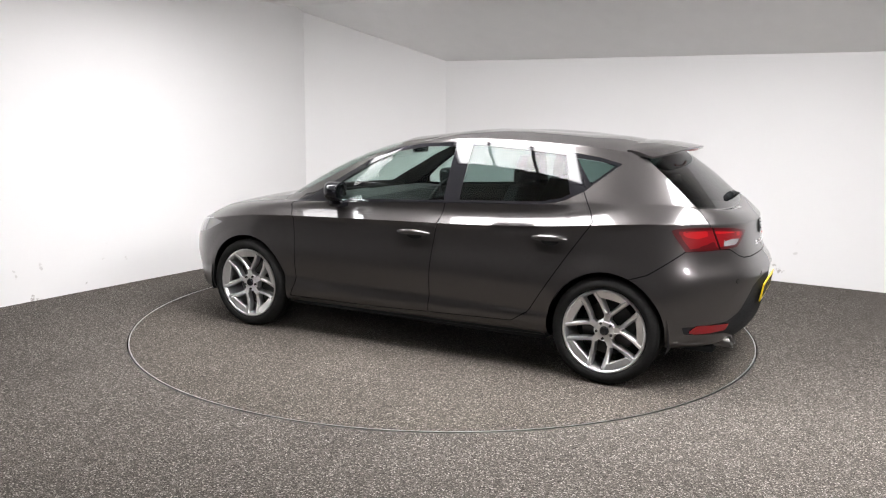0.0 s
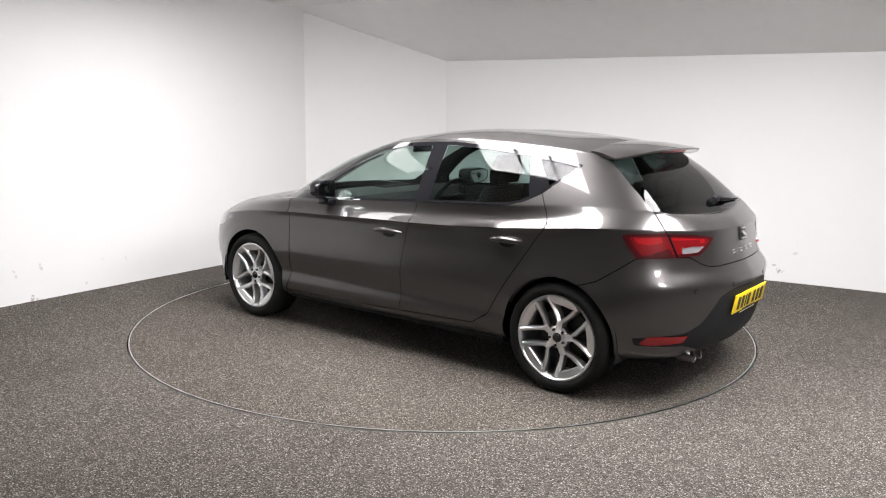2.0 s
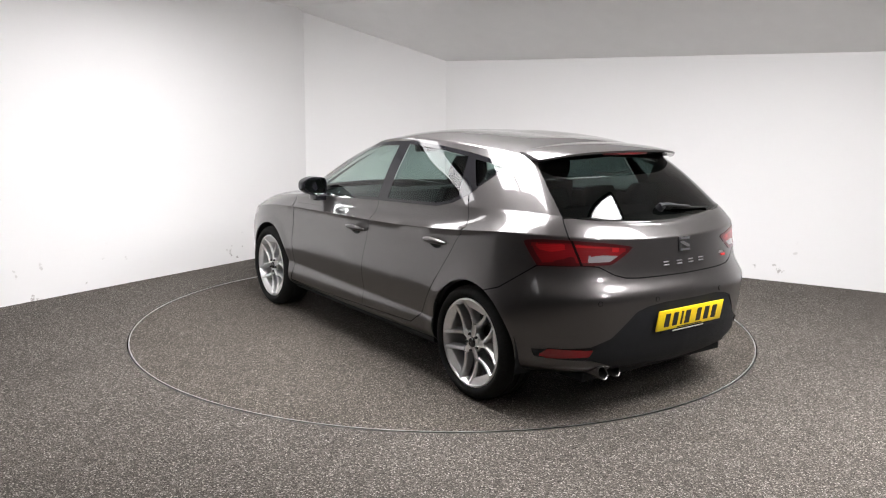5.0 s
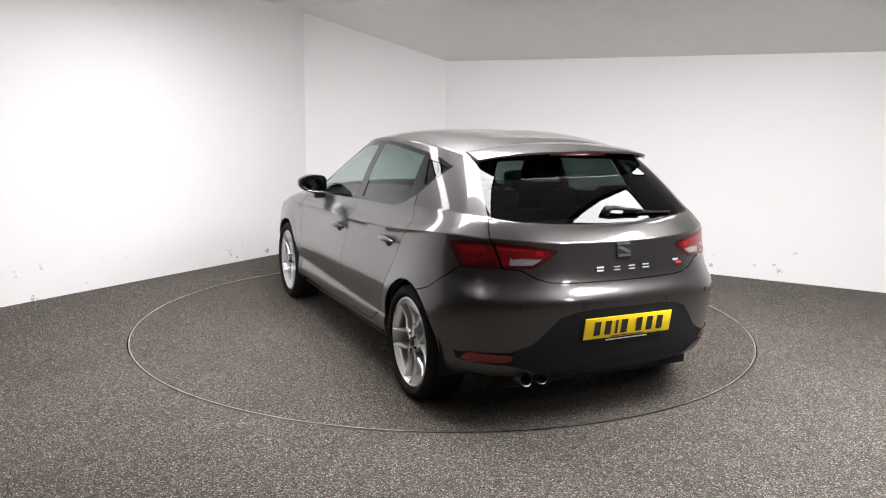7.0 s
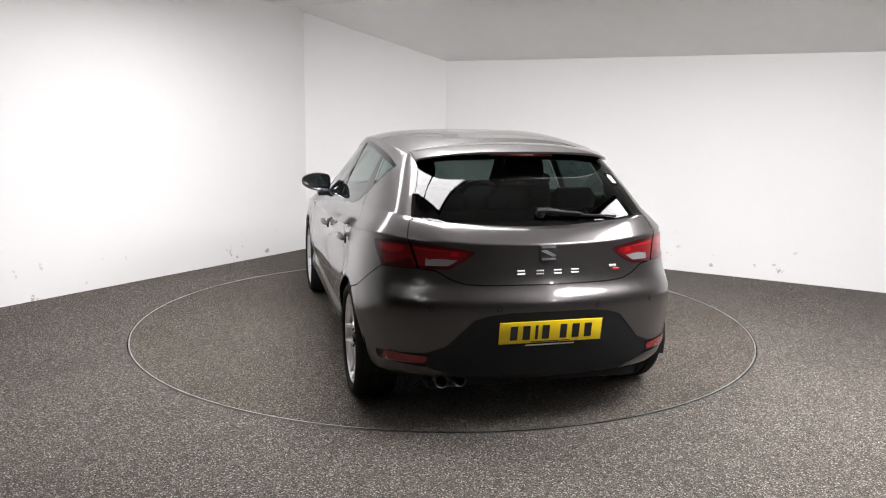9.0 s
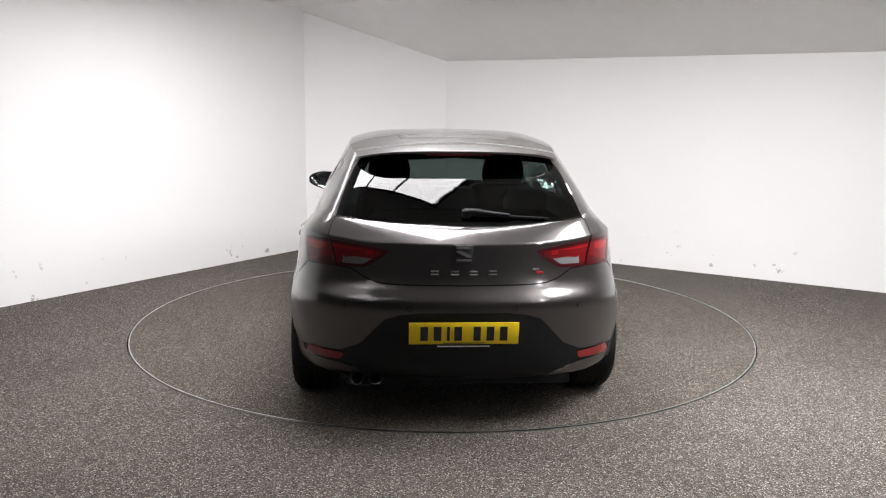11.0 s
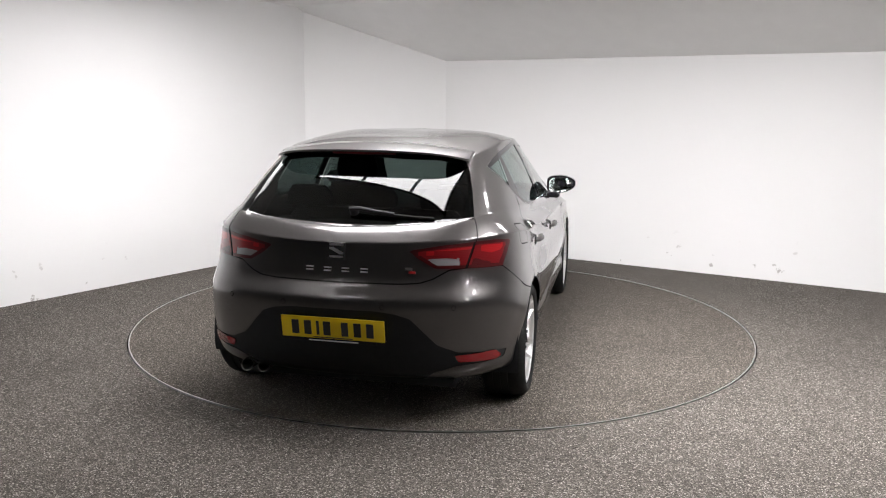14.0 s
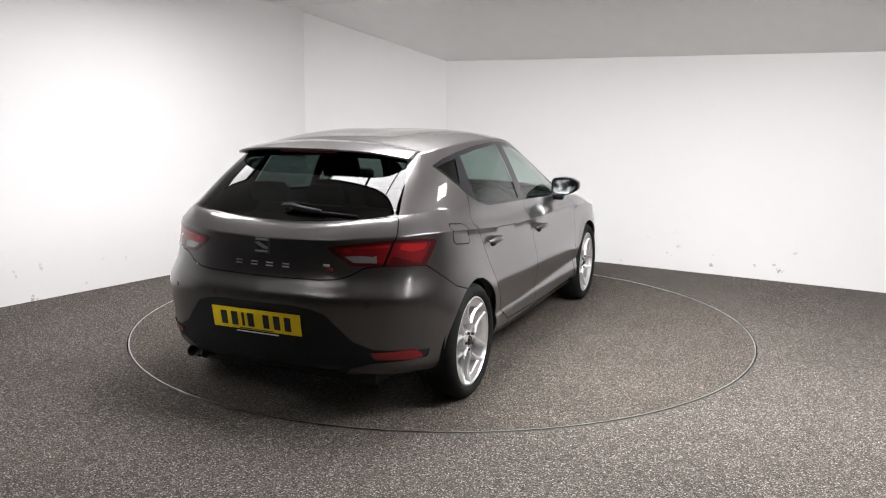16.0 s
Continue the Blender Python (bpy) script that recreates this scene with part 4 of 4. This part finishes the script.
def spoiler(root):
    """Roof spoiler over the rear screen, with its brake light."""
    bm = bmesh.new()
    rows = []
    n = 40
    for k in range(n + 1):
        y = -0.535 + 1.07 * k / n
        f = abs(y) / 0.535
        tx = -1.605 + 0.05 * f ** 2 + 0.10 * f ** 8
        tz = 1.345 - 0.018 * f ** 2 - 0.028 * f ** 6
        fx = -1.30 + 0.0 * f
        fz = 1.3765 - 0.046 * f ** 2.2
        mx, mz = (tx + fx) / 2, (tz + fz) / 2 + 0.010 - 0.004 * f
        end = 1.0 if f < 0.93 else max(0.0, (1 - f) / 0.07) ** 0.5
        rows.append([bm.verts.new(p) for p in ((fx, y, fz), (fx * 0.7 + mx * 0.3, y, fz * 0.7 + mz * 0.3 + 0.003), (mx, y, mz), (tx + 0.03, y, tz + 0.004), (tx, y, tz - 0.003),
                                               (tx + 0.004, y, tz - 0.014), (tx + 0.05, y, tz - 0.014 * end - 0.005), (tx + 0.13, y, tz - 0.022 * end - 0.010), (fx - 0.02, y, fz - 0.06))])
    for a, b in zip(rows, rows[1:]):
        for j in range(len(a)):
            bm.faces.new((a[j], a[(j + 1) % len(a)], b[(j + 1) % len(a)], b[j]))
    bm.faces.new(rows[0])
    bm.faces.new(rows[-1][::-1])
    sp = part("roof_spoiler", bm, PAINT, root, "grey metallic roof spoiler", angle=50)
    bm = bmesh.new()
    pts = [(-1.589 + 0.04 * (k / 8 - 1) ** 2 * 0.6, 0.17 * (k / 8 - 1), 1.324) for k in range(17)]
    tube(bm, pts, 0.0095, 8, 0.8)
    part("brake_light", bm, RED, sp, "high red brake light")


def rear_fittings(skin, root, tailgate, bumper, screen):
    # yellow plate with bars in place of its characters
    pt = Matrix.Translation((-2.067, 0.0, 0.512)) @ Matrix.Rotation(math.radians(-9.5), 4, "Y")
    bm = bmesh.new()
    box(bm, (-0.004, -0.26, -0.0555), (0.004, 0.26, 0.0555), 0.003, pt)
    plate = part("number_plate", bm, YELLOW, bumper, "yellow number plate with dark bars")
    for y, w in ((0.188, 0.036), (0.125, 0.036), (0.074, 0.014), (0.028, 0.036), (-0.062, 0.034), (-0.125, 0.036), (-0.188, 0.036)):
        bm = bmesh.new()
        box(bm, (-0.0062, y - w / 2, -0.036), (-0.0035, y + w / 2, 0.036), 0, pt)
        part("bar", bm, BLACK, plate, smooth=False)
    bm = bmesh.new()
    box(bm, (-0.006, -0.10, -0.0505), (-0.0035, 0.10, -0.0465), 0, pt)
    part("bar", bm, BLACK, plate, smooth=False)
    bm = bmesh.new()
    box(bm, (0.0, -0.215, -0.076), (0.006, 0.215, -0.052), 0.004, pt)
    holder = part("plate_holder", bm, PLASTIC, bumper, "black plate holder")
    bm = bmesh.new()
    box(bm, (-0.0015, -0.125, -0.0705), (0.001, 0.125, -0.0645), 0, pt)
    part("bar", bm, WHITE, holder, smooth=False)
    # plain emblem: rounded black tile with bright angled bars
    p, nr = surface_at(skin, y=0.0, z=0.893)
    tilt = math.degrees(math.atan2(nr.z, -nr.x))
    et = Matrix.Translation(p) @ Matrix.Rotation(math.radians(tilt), 4, "Y")
    bm = bmesh.new()
    box(bm, (-0.007, -0.044, -0.041), (0.004, 0.044, 0.041), 0.006, et)
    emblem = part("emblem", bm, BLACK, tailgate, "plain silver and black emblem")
    bars = (((0.036, 0.034), (-0.036, 0.034), (-0.036, 0.024), (0.036, 0.024)), ((0.036, 0.016), (0.014, 0.016), (-0.036, -0.008), (-0.036, -0.017), (-0.018, -0.017), (0.036, 0.008)),
            ((0.036, -0.024), (-0.036, -0.024), (-0.036, -0.034), (0.036, -0.034)))
    for outline in bars:
        bm = bmesh.new()
        low = [bm.verts.new(et @ Vector((-0.006, y, z))) for y, z in outline]
        top = [bm.verts.new(et @ Vector((-0.012, y * 0.96, z))) for y, z in outline]
        bm.faces.new(low)
        bm.faces.new(top[::-1])
        for k in range(len(outline)):
            m = (k + 1) % len(outline)
            bm.faces.new((low[k], top[k], top[m], low[m]))
        part("emblem_bar", bm, CHROME, emblem, smooth=False)
    for y in (0.137, 0.043, -0.047, -0.138):
        q, qn = surface_at(skin, y=y, z=0.790)
        tl = math.atan2(qn.z, -qn.x)
        for dz in (0.0075, -0.0075):
            bm = bmesh.new()
            box(bm, (-0.005, -0.019, dz - 0.0032), (0.002, 0.019, dz + 0.0032), 0.0012, Matrix.Translation((q.x, y, 0.790)) @ Matrix.Rotation(tl, 4, "Y"))
            part("badge_bar", bm, CHROME, tailgate, "plain chrome badge bar", smooth=False)
    q, qn = surface_at(skin, y=-0.362, z=0.794)
    tl = math.atan2(qn.z, -qn.x)
    for dy, dz, w, mt in ((0.012, 0.008, 0.034, CHROME), (-0.006, -0.008, 0.034, RED_PRINT)):
        bm = bmesh.new()
        box(bm, (-0.006, dy - w / 2, dz - 0.006), (0.003, dy + w / 2, dz + 0.006), 0.002, Matrix.Translation((q.x, -0.362, 0.794)) @ Matrix.Rotation(tl, 4, "Y"))
        part("badge_bar", bm, mt, tailgate, "small plain trim badge", smooth=False)
    # parking sensors
    for y in (0.262, -0.245, 0.575, -0.575):
        q, qn = surface_at(skin, y=y, z=0.625)
        m = Matrix.Translation(q) @ qn.to_track_quat("Z", "Y").to_matrix().to_4x4()
        bm = bmesh.new()
        bmesh.ops.create_cone(bm, cap_ends=True, segments=20, radius1=0.0105, radius2=0.0095, depth=0.006, matrix=m)
        part("parking_sensor", bm, PAINT, bumper)
        bm = bmesh.new()
        bmesh.ops.create_cone(bm, cap_ends=True, segments=20, radius1=0.0125, radius2=0.0125, depth=0.003, matrix=m)
        part("sensor_ring", bm, SEAM, bumper)
    # wiper
    a, na = surface_at(skin, y=-0.02, z=1.045)
    b, nb = surface_at(skin, y=-0.43, z=1.022)
    c, nc = surface_at(skin, y=-0.24, z=1.03)
    bm = bmesh.new()
    tube(bm, [a + na * 0.0, a + na * 0.03], [0.024, 0.020], 14)
    tube(bm, [a + na * 0.026 + Vector((0, 0.02, 0)), a + na * 0.034 + Vector((0, -0.03, 0)), (a + c) / 2 + na * 0.03, c + nc * 0.026], [0.014, 0.017, 0.012, 0.009], 10, 0.7)
    wp = part("rear_wiper", bm, PLASTIC, tailgate, "black rear wiper")
    bm = bmesh.new()
    m0 = (a + c) / 2
    tube(bm, [m0 + na * 0.010, c + nc * 0.012, b + nb * 0.010], [0.006, 0.0075, 0.005], 8)
    part("wiper_blade", bm, RUBBER, wp)
    # twin tailpipes
    for y in (0.508, 0.418):
        bm = bmesh.new()
        rings = []
        for r, xx in ((0.034, -1.74), (0.034, -1.945), (0.032, -1.951), (0.028, -1.947), (0.028, -1.80)):
            rings.append([bm.verts.new((xx + 0.012 * math.sin(t), y + r * math.cos(t), 0.256 + r * 0.92 * math.sin(t))) for t in (2 * math.pi * k / 32 for k in range(32))])
        for r0, r1 in zip(rings, rings[1:]):
            for k in range(32):
                bm.faces.new((r0[k], r0[(k + 1) % 32], r1[(k + 1) % 32], r1[k]))
        bm.faces.new(rings[-1])
        part("tailpipe", bm, STEEL, root, "polished steel tailpipe")


def seat_back(bm, x, y, w, z0, z1, lean, thick):
    """A padded backrest leaning rearwards."""
    rows = []
    for k in range(9):
        f = k / 8
        z = z0 + (z1 - z0) * f
        hw = w / 2 * (1 - 0.22 * f ** 3) * (0.92 + 0.08 * math.sin(math.pi * f))
        t = thick * (0.8 + 0.3 * math.sin(math.pi * min(1, f + 0.1)))
        cx = x - lean * f
        ring_v = []
        for j in range(16):
            a = 2 * math.pi * j / 16
            ring_v.append(bm.verts.new((cx + t / 2 * math.copysign(abs(math.cos(a)) ** 0.6, math.cos(a)), y + hw * math.copysign(abs(math.sin(a)) ** 0.5, math.sin(a)), z)))
        rows.append(ring_v)
    for a, b in zip(rows, rows[1:]):
        for j in range(16):
            bm.faces.new((a[j], a[(j + 1) % 16], b[(j + 1) % 16], b[j]))
    bm.faces.new(rows[0][::-1])
    bm.faces.new(rows[-1])


def cabin(root):
    for y in (0.36, -0.36):
        bm = bmesh.new()
        box(bm, (-0.42, y - 0.25, 0.38), (0.12, y + 0.25, 0.56), 0.05)
        seat = part("front_seat", bm, CLOTH, root, "charcoal cloth front seat")
        bm = bmesh.new()
        seat_back(bm, -0.40, y, 0.50, 0.52, 1.08, 0.20, 0.14)
        part("backrest", bm, CLOTH, seat)
        bm = bmesh.new()
        seat_back(bm, -0.60, y, 0.27, 1.10, 1.27, 0.03, 0.10)
        part("headrest", bm, CLOTH, seat)
        for o in (0.05, -0.05):
            bm = bmesh.new()
            tube(bm, [(-0.59, y + o, 1.05), (-0.605, y + o, 1.13)], 0.006, 8)
            part("headrest_post", bm, STEEL, seat)
    bm = bmesh.new()
    box(bm, (-1.25, -0.62, 0.40), (-0.80, 0.62, 0.58), 0.05)
    bench = part("rear_bench", bm, CLOTH, root, "charcoal cloth rear bench")
    bm = bmesh.new()
    seat_back(bm, -1.22, 0, 1.24, 0.54, 1.02, 0.17, 0.14)
    part("backrest", bm, CLOTH, bench)
    for y in (0.38, 0.0, -0.38):
        bm = bmesh.new()
        seat_back(bm, -1.37, y, 0.26, 1.02, 1.13, 0.02, 0.09)
        part("headrest", bm, CLOTH, bench)
    bm = bmesh.new()
    box(bm, (-1.80, -0.55, 0.93), (-1.40, 0.55, 0.955), 0.01)
    part("parcel_shelf", bm, CABIN, root, "dark parcel shelf")
    bm = bmesh.new()
    rows = []
    for y in (-0.70, -0.5, -0.2, 0.0, 0.2, 0.5, 0.70):
        rows.append([bm.verts.new(p) for p in ((1.08, y, 0.90), (0.72, y, 0.945 + (0.03 if 0.2 <= y <= 0.5 else 0)), (0.58, y, 0.93), (0.52, y, 0.82), (0.56, y, 0.60), (0.80, y, 0.45), (1.10, y, 0.45))])
    for a, b in zip(rows, rows[1:]):
        for j in range(7):
            bm.faces.new((a[j], a[(j + 1) % 7], b[(j + 1) % 7], b[j]))
    bm.faces.new(rows[0])
    bm.faces.new(rows[-1][::-1])
    dash = part("dashboard", bm, CABIN, root, "dark dashboard", angle=30)
    bm = bmesh.new()
    m = Matrix.Translation((0.40, -0.36, 0.85)) @ Matrix.Rotation(math.radians(65), 4, "Y")
    n0 = [[None] * 10 for _ in range(40)]
    for i in range(40):
        a = 2 * math.pi * i / 40
        for j in range(10):
            b = 2 * math.pi * j / 10
            r = 0.178 + 0.016 * math.cos(b)
            n0[i][j] = bm.verts.new(m @ Vector((r * math.cos(a), r * math.sin(a), 0.016 * math.sin(b))))
    for i in range(40):
        for j in range(10):
            bm.faces.new((n0[i][j], n0[(i + 1) % 40][j], n0[(i + 1) % 40][(j + 1) % 10], n0[i][(j + 1) % 10]))
    sw = part("steering_wheel", bm, CABIN, root, "dark leather steering wheel")
    bm = bmesh.new()
    box(bm, (-0.05, -0.16, -0.02), (0.05, 0.16, 0.015), 0.012, m)
    box(bm, (-0.01, -0.02, -0.02), (0.17, 0.02, 0.01), 0.008, m)
    part("wheel_spokes", bm, CABIN, sw)
    bm = bmesh.new()
    box(bm, (0.36, -0.10, 1.24), (0.39, 0.10, 1.30), 0.012)
    box(bm, (0.385, -0.012, 1.28), (0.41, 0.012, 1.335), 0.004)
    part("cabin_mirror", bm, TRIM, root, "black cabin mirror")
    bm = bmesh.new()
    box(bm, (-1.6, -0.62, 0.28), (1.0, 0.62, 0.36), 0.01)
    part("cabin_floor", bm, CABIN, root, "dark cabin floor")


car = build_car()


# ---- what moves: turntable and car turn together ----
def heading(t):
    return 152.3876 - 5.3552 * t + 0.0024 * (t - 8) ** 2


def motions():
    times = [float(k) for k in range(17)]
    turn = [(t, Matrix.Rotation(radians(heading(t)), 4, "Z")) for t in times]
    walk(table, turn)
    walk(car, [(t, m @ Matrix.Translation((-0.1983, 0.036, 0.0))) for t, m in turn])


motions()
